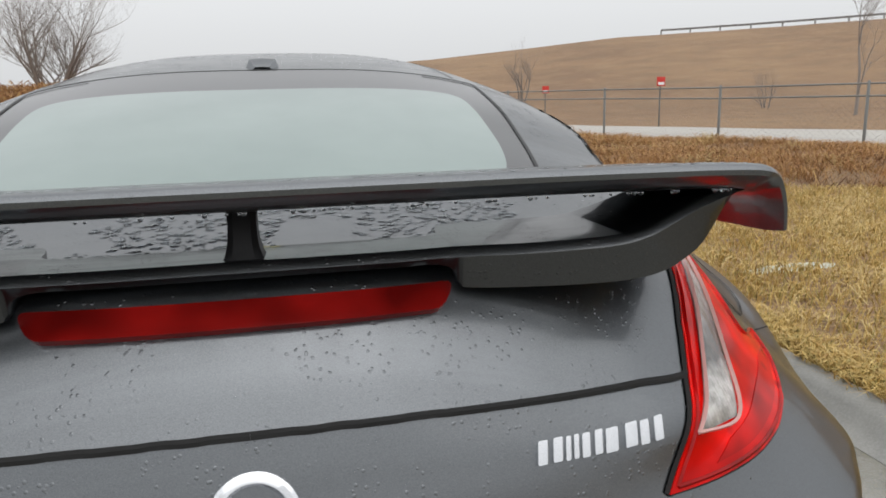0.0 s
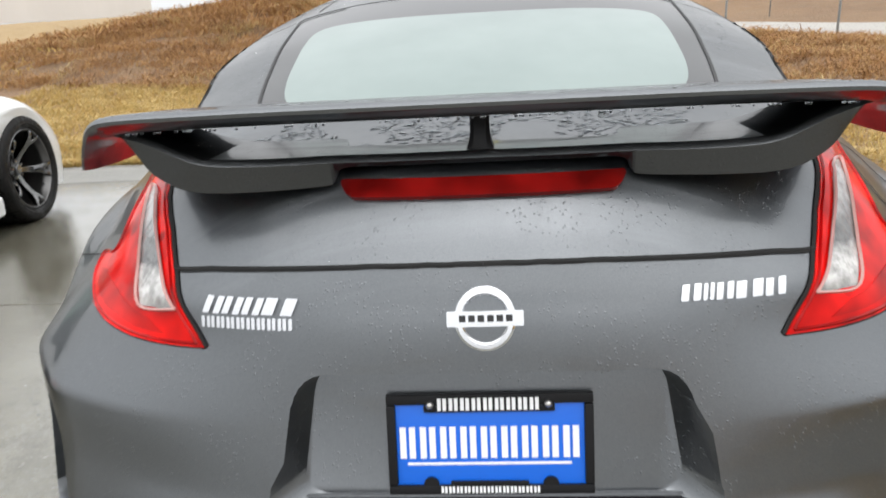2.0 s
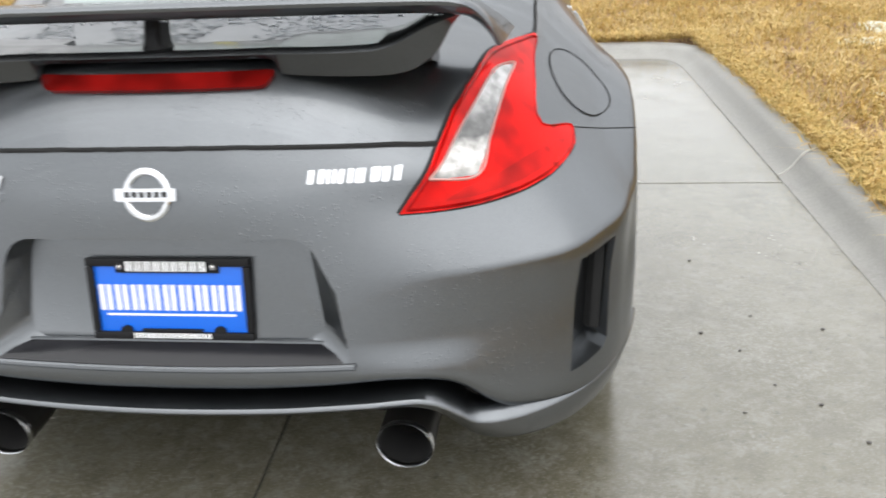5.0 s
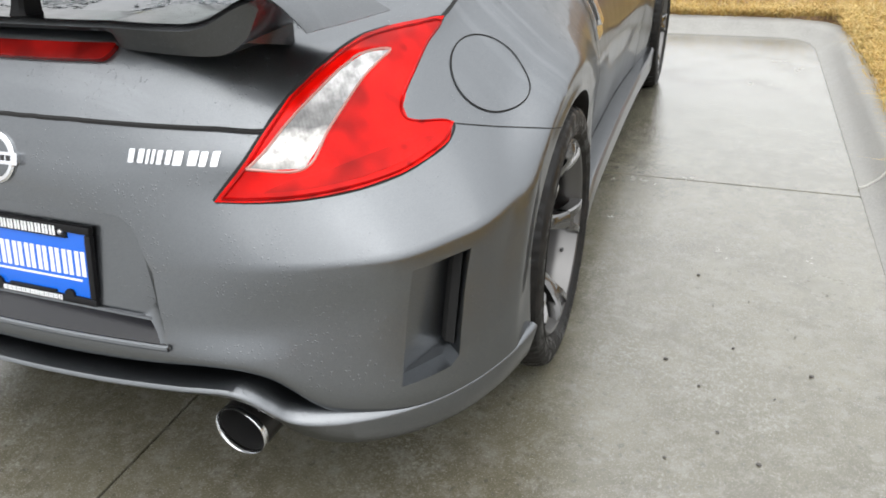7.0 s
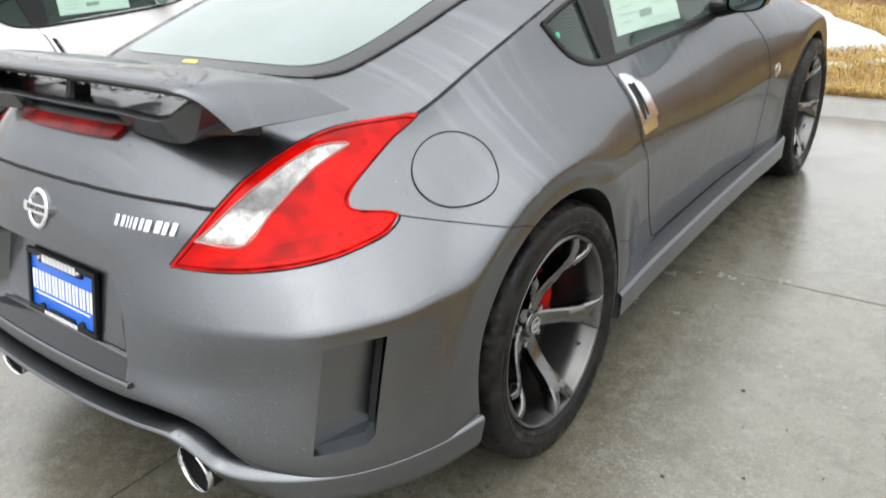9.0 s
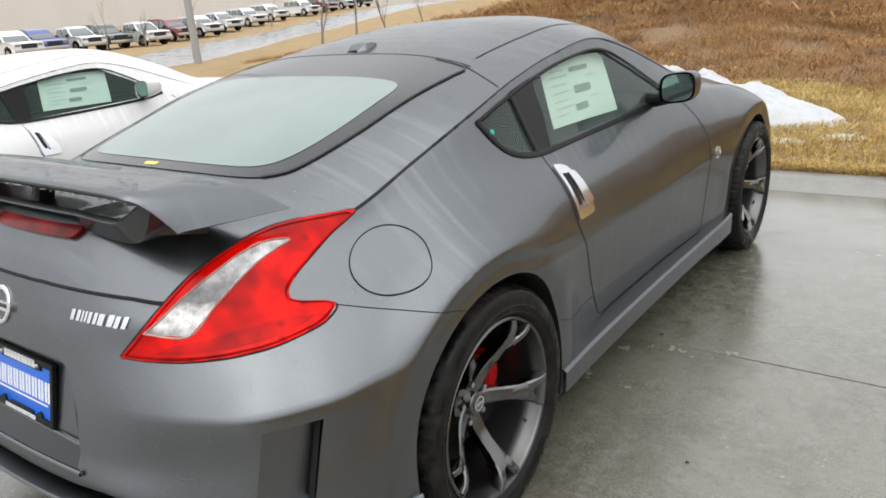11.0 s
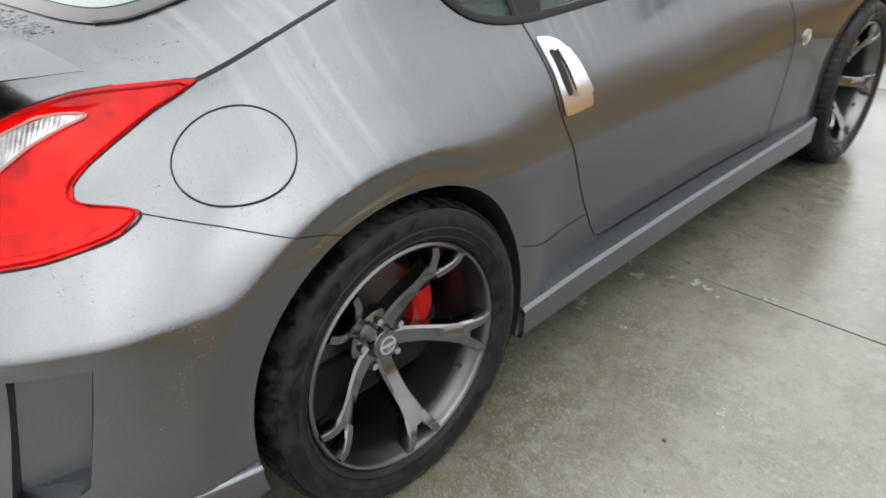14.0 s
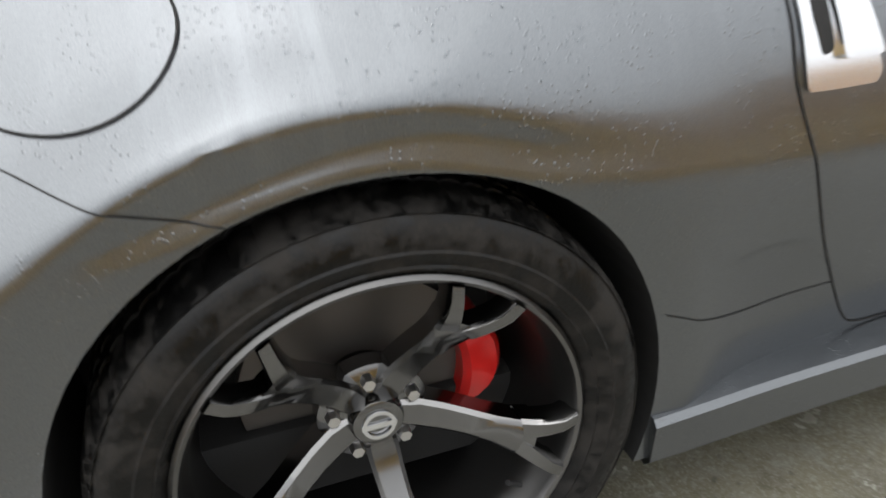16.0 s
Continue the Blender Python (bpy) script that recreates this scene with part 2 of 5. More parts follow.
def turf():
    """Dormant lawn and brush seen from above: straw, rust brown, a little green."""
    p = Mat("dormant_turf", (0.3, 0.2, 0.08), 0.9).world()
    a, b, c = p.noise(0.09, 6, 0.7), p.noise(0.9, 6, 0.75), p.noise(26, 4, 0.7)
    base = p.mix(p.ramp(a, (0.40, 0.0), (0.60, 1.0)), (0.285, 0.176, 0.094), (0.195, 0.113, 0.063))
    base = p.mix(p.ramp(b, (0.48, 0.0), (0.66, 0.85)), base, (0.330, 0.225, 0.125))
    base = p.mix(p.ramp(p.noise(0.45, 5, 0.8), (0.50, 0.0), (0.66, 0.8)), base, (0.170, 0.105, 0.062))
    base = p.mix(p.ramp(c, (0.30, 0.0), (0.55, 1.0)), (0.15, 0.092, 0.045), base)
    xyz = p.n.new("ShaderNodeSeparateXYZ")
    p.l.new(p.coord, xyz.inputs[0])
    west = p.ramp(p.math("MULTIPLY", p.math("ADD", xyz.outputs["X"], 9.0), -0.25), (0.0, 0.0), (1.0, 1.0))
    base = p.mix(p.math("MULTIPLY", west, 0.8), base, p.mix(p.ramp(b, (0.35, 0.0), (0.65, 1.0)), (0.300, 0.203, 0.090), (0.410, 0.300, 0.150)))
    p.to("Base Color", base)
    p.bump(c, 0.8, 0.05)
    return p.m


CONCRETE, KERB, TURF = concrete(), kerb_concrete(), turf()


# ---- building helpers ----
def mesh_of(bm, name, materials, smooth=True):
    me = bpy.data.meshes.new(name)
    bm.to_mesh(me)
    bm.free()
    for m in materials if isinstance(materials, (list, tuple)) else [materials]:
        me.materials.append(m)
    if smooth:
        me.shade_smooth()
    return me


def part(name, bm, material, parent=None, label="", smooth=True, sharp=0.6):
    """One mesh object out of a bmesh, under a thing or a part."""
    bmesh.ops.recalc_face_normals(bm, faces=bm.faces)
    me = mesh_of(bm, name, material, smooth)
    if smooth and sharp:
        me.set_sharp_from_angle(angle=sharp)
    ob = new(name, me)
    ob.parent = parent
    return tagged(ob, label) if label else ob


def empty(name, label, category, place=(0, 0, 0), **more):
    ob = new(name)
    ob.location = place
    ob.empty_display_size = 0.1
    return tagged(ob, label, category, **more)


def box(bm, lo, hi, bevel=0.0):
    c, s = [(a + b) / 2 for a, b in zip(lo, hi)], [b - a for a, b in zip(lo, hi)]
    got = bmesh.ops.create_cube(bm, size=1, matrix=Matrix.LocRotScale(c, None, s))
    if bevel:
        edges = list({e for v in got["verts"] for e in v.link_edges})
        bmesh.ops.bevel(bm, geom=edges, offset=bevel, segments=2, affect="EDGES", profile=0.6)
    return bm


def tube(bm, points, radius, sides=8, caps=True):
    """A round bar along points; radius may be one number or one for each point."""
    points = [Vector(p) for p in points]
    radii = radius if isinstance(radius, (list, tuple)) else [radius] * len(points)
    rings, side = [], None
    for k, p in enumerate(points):
        way = (points[min(k + 1, len(points) - 1)] - points[max(k - 1, 0)]).normalized()
        if side is None:
            side = way.orthogonal().normalized()
        side = (side - way * side.dot(way)).normalized()
        up = way.cross(side)
        rings.append([bm.verts.new(p + radii[k] * (math.cos(a) * side + math.sin(a) * up)) for a in np.linspace(0, 2 * math.pi, sides, endpoint=False)])
    for a, b in zip(rings, rings[1:]):
        for k in range(sides):
            bm.faces.new((a[k], a[(k + 1) % sides], b[(k + 1) % sides], b[k]))
    if caps:
        bm.faces.new(rings[0][::-1])
        bm.faces.new(rings[-1])
    return bm


def grid_faces(bm, rows, closed=False, index=0):
    """Quads between rows of points."""
    made = [[bm.verts.new(p) for p in row] for row in rows]
    for a, b in zip(made, made[1:]):
        n = len(a)
        for k in range(n if closed else n - 1):
            f = bm.faces.new((a[k], a[(k + 1) % n], b[(k + 1) % n], b[k]))
            f.material_index = index
    return made


def revolve(bm, profile, sides=48, axis="x", index=0):
    """A turned shape from a profile of (along the axis, radius)."""
    rows = []
    for a in np.linspace(0, 2 * math.pi, sides, endpoint=False):
        c, s = math.cos(a), math.sin(a)
        rows.append([(h, r * c, r * s) if axis == "x" else (r * c, h, r * s) if axis == "y" else (r * c, r * s, h) for h, r in profile])
    return grid_faces(bm, rows + rows[:1], index=index)


def cr(keys, t):
    """Catmull-Rom through keys at whole numbers."""
    k = max(0, min(int(math.floor(t)), len(keys) - 2))
    w = t - k
    p1, p2 = np.asarray(keys[k], float), np.asarray(keys[k + 1], float)
    p0 = np.asarray(keys[k - 1], float) if k else 2 * p1 - p2
    p3 = np.asarray(keys[k + 2], float) if k + 2 < len(keys) else 2 * p2 - p1
    return 0.5 * (2 * p1 + (p2 - p0) * w + (2 * p0 - 5 * p1 + 4 * p2 - p3) * w * w + (3 * p1 - p0 - 3 * p2 + p3) * w**3)


def curve(points, n):
    """n points along a smooth line through points."""
    return [Vector(cr(points, t)) for t in np.linspace(0, len(points) - 1, n)]


def smooth_step(a, b, x):
    w = min(1, max(0, (x - a) / (b - a)))
    return w * w * (3 - 2 * w)


# ---- the coupe's body ----
AXLE_R, AXLE_F, HUB_Z, HUB_X = 0.94, 3.49, 0.337, 0.832
# Character lines, from the hatch gap at the back round the corner and along the flank to the nose: (x, y, z)
GUTTER = [(0, .198, .850), (.15, .203, .849), (.30, .222, .843), (.42, .254, .835), (.512, .292, .828),
          (.540, .345, .862), (.568, .405, .890), (.595, .470, .909), (.630, .565, .925), (.678, .695, .936), (.685, .930, 1.004),
          (.698, 1.155, 1.075), (.668, 1.470, 1.142), (.642, 1.80, 1.190), (.637, 2.12, 1.212), (.665, 2.40, 1.145), (.72, 2.70, 1.025),
          (.745, 3.0, .935), (.72, 3.5, .87), (.68, 4.0, .75), (.55, 4.25, .63)]
BELT = [(0, .178, .80), (.15, .182, .799), (.29, .196, .796), (.41, .220, .792), (.495, .248, .788),
        (.555, .300, .800), (.612, .374, .815), (.662, .455, .834), (.690, .55, .858), (.710, .70, .895), (.746, .93, .936),
        (.757, 1.155, .950), (.756, 1.47, .932), (.757, 1.80, .920), (.768, 2.12, .925), (.782, 2.40, .932), (.79, 2.70, .935),
        (.80, 3.0, .90), (.80, 3.5, .85), (.74, 4.0, .72), (.58, 4.23, .60)]
UPPER = [(0, .158, .74), (.15, .160, .739), (.29, .173, .735), (.41, .197, .731), (.50, .226, .728),
         (.585, .270, .730), (.655, .332, .735), (.716, .412, .745), (.766, .51, .758), (.822, .69, .782), (.884, .93, .808),
         (.872, 1.155, .80), (.848, 1.47, .79), (.835, 1.80, .78), (.835, 2.12, .78), (.845, 2.40, .79), (.86, 2.70, .79),
         (.88, 3.0, .79), (.885, 3.5, .77), (.82, 4.0, .62), (.63, 4.25, .52)]
CREASE = [(0, .130, .62), (.15, .131, .62), (.29, .138, .62), (.42, .153, .620), (.53, .174, .622),
          (.636, .207, .626), (.740, .258, .630), (.812, .342, .634), (.870, .446, .642), (.912, .66, .66), (.930, .93, .72),
          (.922, 1.155, .67), (.885, 1.47, .63), (.868, 1.80, .62), (.868, 2.12, .62), (.875, 2.40, .62), (.885, 2.70, .64),
          (.905, 3.0, .67), (.918, 3.5, .70), (.86, 4.0, .52), (.66, 4.26, .45)]
WAIST = [(0, .102, .52), (.15, .103, .52), (.30, .110, .52), (.43, .128, .51), (.54, .159, .51),
         (.640, .197, .515), (.742, .252, .52), (.815, .337, .525), (.874, .444, .53), (.906, .62, .49), (.916, .93, .48),
         (.905, 1.155, .46), (.862, 1.47, .44), (.845, 1.80, .42), (.845, 2.12, .42), (.85, 2.40, .42), (.865, 2.70, .44),
         (.89, 3.0, .46), (.91, 3.5, .48), (.87, 4.0, .42), (.66, 4.27, .36)]
HEM = [(0, .090, .420), (.15, .091, .422), (.30, .095, .430), (.43, .108, .437), (.53, .130, .420),
       (.632, .162, .352), (.746, .222, .338), (.824, .310, .334), (.884, .432, .330), (.905, .56, .325), (.91, .93, .33),
       (.900, 1.155, .31), (.852, 1.47, .30), (.826, 1.80, .288), (.826, 2.12, .288), (.83, 2.40, .288), (.848, 2.70, .29),
       (.88, 3.0, .32), (.90, 3.5, .34), (.86, 4.0, .30), (.66, 4.27, .28)]
KEEL = [(0, .18, .409), (.15, .18, .410), (.30, .185, .416), (.42, .20, .420), (.53, .21, .39),
        (.63, .225, .31), (.725, .27, .29), (.80, .34, .27), (.865, .45, .25), (.895, .56, .24), (.90, .93, .22),
        (.888, 1.155, .21), (.845, 1.47, .205), (.82, 1.80, .20), (.82, 2.12, .20), (.825, 2.40, .20), (.84, 2.70, .20),
        (.875, 3.0, .2), (.89, 3.5, .2), (.85, 4.0, .2), (.65, 4.26, .2)]
LINES = [KEEL, HEM, WAIST, CREASE, UPPER, BELT, GUTTER]
# The spine of the car, abreast of the last seventeen places of the gutter: (y, z)
SPINE = [(.198, .850), (.232, .895), (.282, .948), (.335, .984), (.45, .990), (.62, 1.017), (.90, 1.093),
         (1.15, 1.157), (1.50, 1.236), (1.80, 1.280), (2.12, 1.306), (2.45, 1.29), (2.85, 1.17), (3.3, .99), (3.7, .93), (4.05, .80), (4.25, .63)]
SUB = 12


def flare(p):
    """Wheel arches stand out of the flank in a rounded lip with a crease round its top."""
    x, y, z = p
    if x < 0.6 or z > 0.95:
        return p
    for axle, out in ((AXLE_R, 0.922), (AXLE_F, 0.918)):
        r = math.hypot(y - axle, z - HUB_Z)
        if r < 0.85 and z > 0.1:
            c = (y - axle) / r
            edge = 0.442 + 0.022 * max(0.0, -c) - 0.012 * max(0.0, c)
            reach = edge + 0.060 + 0.16 * max(0.0, c) + 0.02 * max(0.0, -c)
            out = out - (0.030 * max(0.0, c) ** 1.5 if c > 0 else 0.021 * abs(c) ** 1.5)
            t = min(1.0, max(0.0, (r - edge) / (reach - edge)))
            hold = smooth_step(0.26, 0.46, z) if c < -0.5 else 1.0
            x = x + hold * max(0.0, out - x) * (1 - t) ** (1.9 + 0.9 * max(0.0, c))
            x -= 0.015 * min(1.0, max(0.0, (edge - r) / 0.08)) * min(1.0, max(0.0, (z - 0.30) / 0.40))
    return (x, y, z)


def lower_point(u, v):
    keys = [cr(line, u) for line in LINES]
    soft = cr(keys, v)
    hard = cr(keys[:4], v) if v <= 3 else cr(keys[3:], v - 3)
    w = smooth_step(2.2, 5.0, u) * (1 - 0.6 * smooth_step(11.2, 13, u))
    w *= 0.8
    return flare(tuple(soft * (1 - w) + hard * w))


def upper_point(f, s):
    """The hatch, glass, roof and bonnet between the spine (f = 0) and the gutter (f = 1)."""
    rows = []
    k0 = max(0, int(s) - 1)
    for k in range(k0, min(len(SPINE), int(s) + 3)):
        if k == 0:
            rows.append(cr(GUTTER, 4 * f))
            continue
        (yc, zc), (xe, ye, ze) = SPINE[k], GUTTER[4 + k]
        n = 3.2 if k < 5 else 3.6 if k < 8 else 2.9
        m = 2.4 if k < 4 else 2.0
        rows.append(np.array((xe * f, yc + (ye - yc) * f**m, ze + (zc - ze) * (1 - f**n))))
    return tuple(cr(rows, s - k0))


def body_bmesh():
    bm = bmesh.new()
    us = [k / SUB for k in range(20 * SUB + 1)]
    vs = [k / SUB for k in range(6 * SUB + 1)]
    side = [[lower_point(u, v) for v in vs] for u in us]
    side = [[(x if u else 0.0, y, z) for x, y, z in row] for u, row in zip(us, side)]
    top = [[upper_point(f / (4 * SUB), s / SUB) for f in range(4 * SUB + 1)] for s in range(16 * SUB + 1)]
    for s, row in enumerate(top):
        row[-1] = side[4 * SUB + s][-1]
    top[0] = [side[k][-1] for k in range(4 * SUB + 1)]
    n = 4 * SUB
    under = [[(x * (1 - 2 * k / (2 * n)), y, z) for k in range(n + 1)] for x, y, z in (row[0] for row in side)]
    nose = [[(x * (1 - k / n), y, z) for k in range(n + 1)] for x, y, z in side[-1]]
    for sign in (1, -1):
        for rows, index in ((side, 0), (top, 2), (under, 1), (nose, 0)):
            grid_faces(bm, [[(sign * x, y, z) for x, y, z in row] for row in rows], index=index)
    bmesh.ops.remove_doubles(bm, verts=bm.verts, dist=1e-4)
    bmesh.ops.dissolve_degenerate(bm, edges=bm.edges, dist=1e-5)
    bmesh.ops.recalc_face_normals(bm, faces=bm.faces)
    return bm


def prism(bm, near, far, index=1):
    """A solid between two outlines with as many points."""
    a, b = [bm.verts.new(p) for p in near], [bm.verts.new(p) for p in far]
    n = len(a)
    faces = [bm.faces.new(a), bm.faces.new(b[::-1])]
    faces += [bm.faces.new((a[k], b[k], b[(k + 1) % n], a[(k + 1) % n])) for k in range(n)]
    for f in faces:
        f.material_index = index


def rounded(points, radius, n=5):
    """An outline with its corners rounded."""
    out, points = [], [Vector(p) for p in points]
    for k, p in enumerate(points):
        a, b = points[k - 1] - p, points[(k + 1) % len(points)] - p
        r = min(radius, a.length * 0.45, b.length * 0.45)
        a, b = p + a.normalized() * r, p + b.normalized() * r
        out += [(1 - t) ** 2 * a + 2 * t * (1 - t) * p + t * t * b for t in np.linspace(0, 1, n)]
    return out


# Outlines in the side view, (y, z), and in the back view, (x, z)
DOOR_GLASS = [(1.50, .925), (1.62, .928), (2.00, .935), (2.36, .945), (2.50, .965), (2.30, 1.085), (2.12, 1.172), (1.85, 1.166), (1.56, 1.130)]
QUARTER_GLASS = [(1.20, 1.055), (1.26, .985), (1.33, .945), (1.44, .928), (1.42, 1.10)]


def cutters():
    bm = bmesh.new()
    for sign in (1, -1):
        for axle in (AXLE_R, AXLE_F):
            ring = [(axle + 0.371 * math.cos(a), HUB_Z + 0.005 + 0.371 * math.sin(a)) for a in np.linspace(0, 2 * math.pi, 64, endpoint=False)]
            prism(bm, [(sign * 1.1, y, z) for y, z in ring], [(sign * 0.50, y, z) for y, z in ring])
        for outline in (DOOR_GLASS, QUARTER_GLASS):
            ring = rounded([(y, z, 0) for y, z in outline], 0.03)
            prism(bm, [(sign * 0.95, p[0], p[1]) for p in ring], [(sign * 0.42, p[0], p[1]) for p in ring])
    # number plate recess: splayed walls, leaning back, sloping shelf
    near = rounded([(-.459, .02, .435), (.459, .02, .435), (.346, .02, .714), (-.346, .02, .714)], 0.075, 7)
    far = rounded([(-.296, .151, .492), (.296, .151, .492), (.264, .205, .692), (-.264, .205, .692)], 0.045, 7)
    prism(bm, near, far, index=0)
    # air outlets in the back bumper's corners: wedges that deepen outwards
    for sign in (1, -1):
        def across(h, z, d):
            return (sign * (h * .7071 + d * .7071), h * .7071 - d * .7071, z)
        rim = [(.735, .598, .322), (.857, .602, .318), (.812, .396, .343), (.792, .382, .342), (.688, .376, .338)]
        deep = [.000, .045, .045, .020, .000]
        prism(bm, [across(h, z, d + .08) for h, z, d in rim], [across(h, z, d - q) for (h, z, d), q in zip(rim, deep)], index=0)
    bmesh.ops.recalc_face_normals(bm, faces=bm.faces)
    return bm


def cut_body():
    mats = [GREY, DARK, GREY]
    whole = new("body_blank", mesh_of(body_bmesh(), "body_blank", mats))
    knife = new("knife", mesh_of(cutters(), "knife", mats))
    mod = whole.modifiers.new("cut", "BOOLEAN")
    mod.operation, mod.solver, mod.object, mod.material_mode = "DIFFERENCE", "EXACT", knife, "INDEX"
    me = bpy.data.meshes.new_from_object(whole.evaluated_get(bpy.context.evaluated_depsgraph_get()))
    bpy.data.objects.remove(whole)
    bpy.data.objects.remove(knife)
    return me


from mathutils.bvhtree import BVHTree

CAR = empty("sports_coupe", "grey metallic two-door sports coupe with a rear wing, wet with rain", "car", group="parked coupes")
body_mesh = cut_body()
bm_skin = body_bmesh()
SKIN = BVHTree.FromBMesh(bm_skin)
bm_skin.free()
body_mesh.set_sharp_from_angle(angle=0.7)
body = new("body", body_mesh)
body.parent = CAR


def onto(p, way, lift=0.0):
    """Where a line from p along way meets the body, lifted off it along its normal."""
    hit, nor, _, _ = SKIN.ray_cast(Vector(p), Vector(way).normalized())
    if hit is None:
        hit, nor, _, _ = SKIN.find_nearest(Vector(p))
    if nor.dot(Vector(way)) > 0:
        nor = -nor
    return hit + nor * lift, nor


def from_side(y, z, lift=0.0):
    return onto((1.6, y, z), (-1, 0, 0), lift)


def from_back(x, z, lift=0.0):
    return onto((x, -0.6, z), (0, 1, 0), lift)


def from_top(x, y, lift=0.0):
    return onto((x, y, 2.0), (0, 0, -1), lift)


def from_corner(h, z, lift=0.0, sign=1):
    """Across the back corner: h runs along the diagonal (x + y) / sqrt 2."""
    q = Vector((h * 0.7071 + 0.9, h * 0.7071 - 0.9, z))
    p, n = onto(q, (-1, 1, 0), lift)
    return (Vector((sign * p.x, p.y, p.z)), Vector((sign * n.x, n.y, n.z))) if sign < 0 else (p, n)


def wheel(front):
    """An alloy wheel with its tyre; the hub's outer face at the origin, outwards along +x."""
    thing = empty("wheel", "", "")
    R, rim, o = 0.340, 0.252, 0.068
    bm = bmesh.new()
    prof = [(-.03, rim - .012), (-.012, rim - .004), (-.006, rim + .004), (.006, rim + .012), (.0095, rim + .016), (.0075, rim + .019), (.013, rim + .030), (.0155, rim + .036), (.0135, rim + .039), (.0145, rim + .050), (.0125, rim + .060), (.0085, R - .018), (.0035, R - .013), (.0055, R - .011), (-.008, R - .004), (-.035, R)]
    for k in range(5):
        x = -.055 - .042 * k
        prof += [(x, R), (x - .001, R - .007), (x - .009, R - .007), (x - .010, R)]
    prof += [(-.26, R - .002), (-.28, R - .014), (-.295, rim + .05), (-.282, rim + .01), (-.27, rim - .01)]
    revolve(bm, [(x + o, r) for x, r in prof], 288)
    for v in bm.verts:  # fine lateral grooves across the tread
        r = math.hypot(v.co.y, v.co.z)
        if r > R - .0045 and v.co.x < o - .006 and round(math.atan2(v.co.z, v.co.y) / (2 * math.pi / 288)) % 4 == 0:
            v.co.y *= (r - .003) / r
            v.co.z *= (r - .003) / r
    part("tyre", bm, RUBBER, thing, "wet black low-profile tyre", sharp=.5)
    bm = bmesh.new()
    prof = [(-.27, rim - .012), (-.245, rim + .004), (-.24, rim - .012), (-.12, rim - .012), (-.05, rim - .010), (-.02, rim - .008), (-.012, rim - .004), (-.002, rim + .003), (.002, rim - .002), (-.001, rim - .007), (-.010, rim - .011), (-.024, rim - .013), (-.034, rim - .019), (-.06, rim - .021), (-.15, rim - .026), (-.25, rim - .030), (-.27, rim - .012)]
    revolve(bm, [(x + o, r) for x, r in prof], 96)
    rim_part = part("rim", bm, RIM_METAL, thing, "machined gunmetal rim")
    bm = bmesh.new()
    a = -0.66
    tube(bm, [(r_x, r * math.cos(a), r * math.sin(a)) for r_x, r in ((.030, rim - .016), (.032, rim - .030), (.036, rim - .046))], [.0055, .0045, .0042], 10)
    part("valve", bm, BLACK, rim_part, "black rubber tyre valve")
    for k in range(5):
        ang = 2 * math.pi * k / 5 - 0.215
        bm = bmesh.new()
        cut = lambda r, a, x: (x, r * math.cos(ang + a), r * math.sin(ang + a))  # noqa: E731

        def strip(rs, mids, widths, xs, depth):
            rows = []
            for r, mid, w, x in zip(rs, mids, widths, xs):
                half = w / 2 / r
                rows.append([cut(r, mid - half * .9, x - depth), cut(r, mid - half, x - .006), cut(r, mid - half * .72, x), cut(r, mid + half * .72, x), cut(r, mid + half, x - .006), cut(r, mid + half * .9, x - depth)])
            grid_faces(bm, rows, closed=True)
        strip([.030, .06, .09, .12, .15, .175, .196], [0, .0, .0, .004, .008, .008, .004], [.040, .046, .043, .041, .043, .052, .066], [-.022, -.017, -.005, .012, .033, .050, .060], .042)
        strip([.176, .192, .208, .224, .244], [.070, .104, .132, .155, .178], [.034, .029, .025, .022, .020], [.050, .061, .069, .074, .072], .036)
        strip([.176, .192, .208, .224, .244], [-.055, -.092, -.126, -.155, -.182], [.034, .029, .025, .022, .020], [.050, .061, .069, .074, .072], .036)
        part("spoke", bm, WHEEL, thing)
    bm = bmesh.new()
    revolve(bm, [(-.06, .075), (-.034, .074), (-.028, .060), (-.027, .040), (-.026, .037), (-.012, .036), (-.008, .033), (-.006, .026), (-.005, .001)], 40)
    part("hub_cap", bm, WHEEL, thing)
    bm = bmesh.new()
    revolve(bm, [(-.0045, .022), (-.002, .022), (-.002, .017), (-.0045, .017)], 32)
    box(bm, (-.0045, -.023, -.004), (-.002, .023, .004))
    part("badge", bm, CHROME, thing, "small round chrome badge on the hub cap")
    for k in range(5):
        a = 2 * math.pi * (k + 0.5) / 5 - 0.215
        bm = bmesh.new()
        bmesh.ops.create_cone(bm, cap_ends=True, segments=6, radius1=.0105, radius2=.0085, depth=.022, matrix=Matrix.Translation((-.026, .056 * math.cos(a), .056 * math.sin(a))) @ Matrix.Rotation(radians(90), 4, "Y"))
        part("lug_nut", bm, STEEL, thing)
    bm = bmesh.new()
    revolve(bm, [(-.10, .05), (-.10, .165), (-.128, .165), (-.128, .05)], 64)
    part("brake_disc", bm, Mat("dull_cast_iron", (0.11, 0.10, 0.092), 0.5, 0.7).m, thing)
    bm = bmesh.new()
    a0 = 0.10 if not front else math.pi - 0.05
    rows = []
    for t in np.linspace(-.46, .46, 12):
        a = a0 + t
        e = 1 - 0.22 * (abs(t) / .46) ** 3
        rows.append([(x, r * math.cos(a), r * math.sin(a)) for x, r in ((-.155, .140), (-.074, .142), (-.063, .151), (-.061, .186 * e + .003), (-.070, .197 * e), (-.155, .197 * e))])
    grid_faces(bm, rows, closed=True)
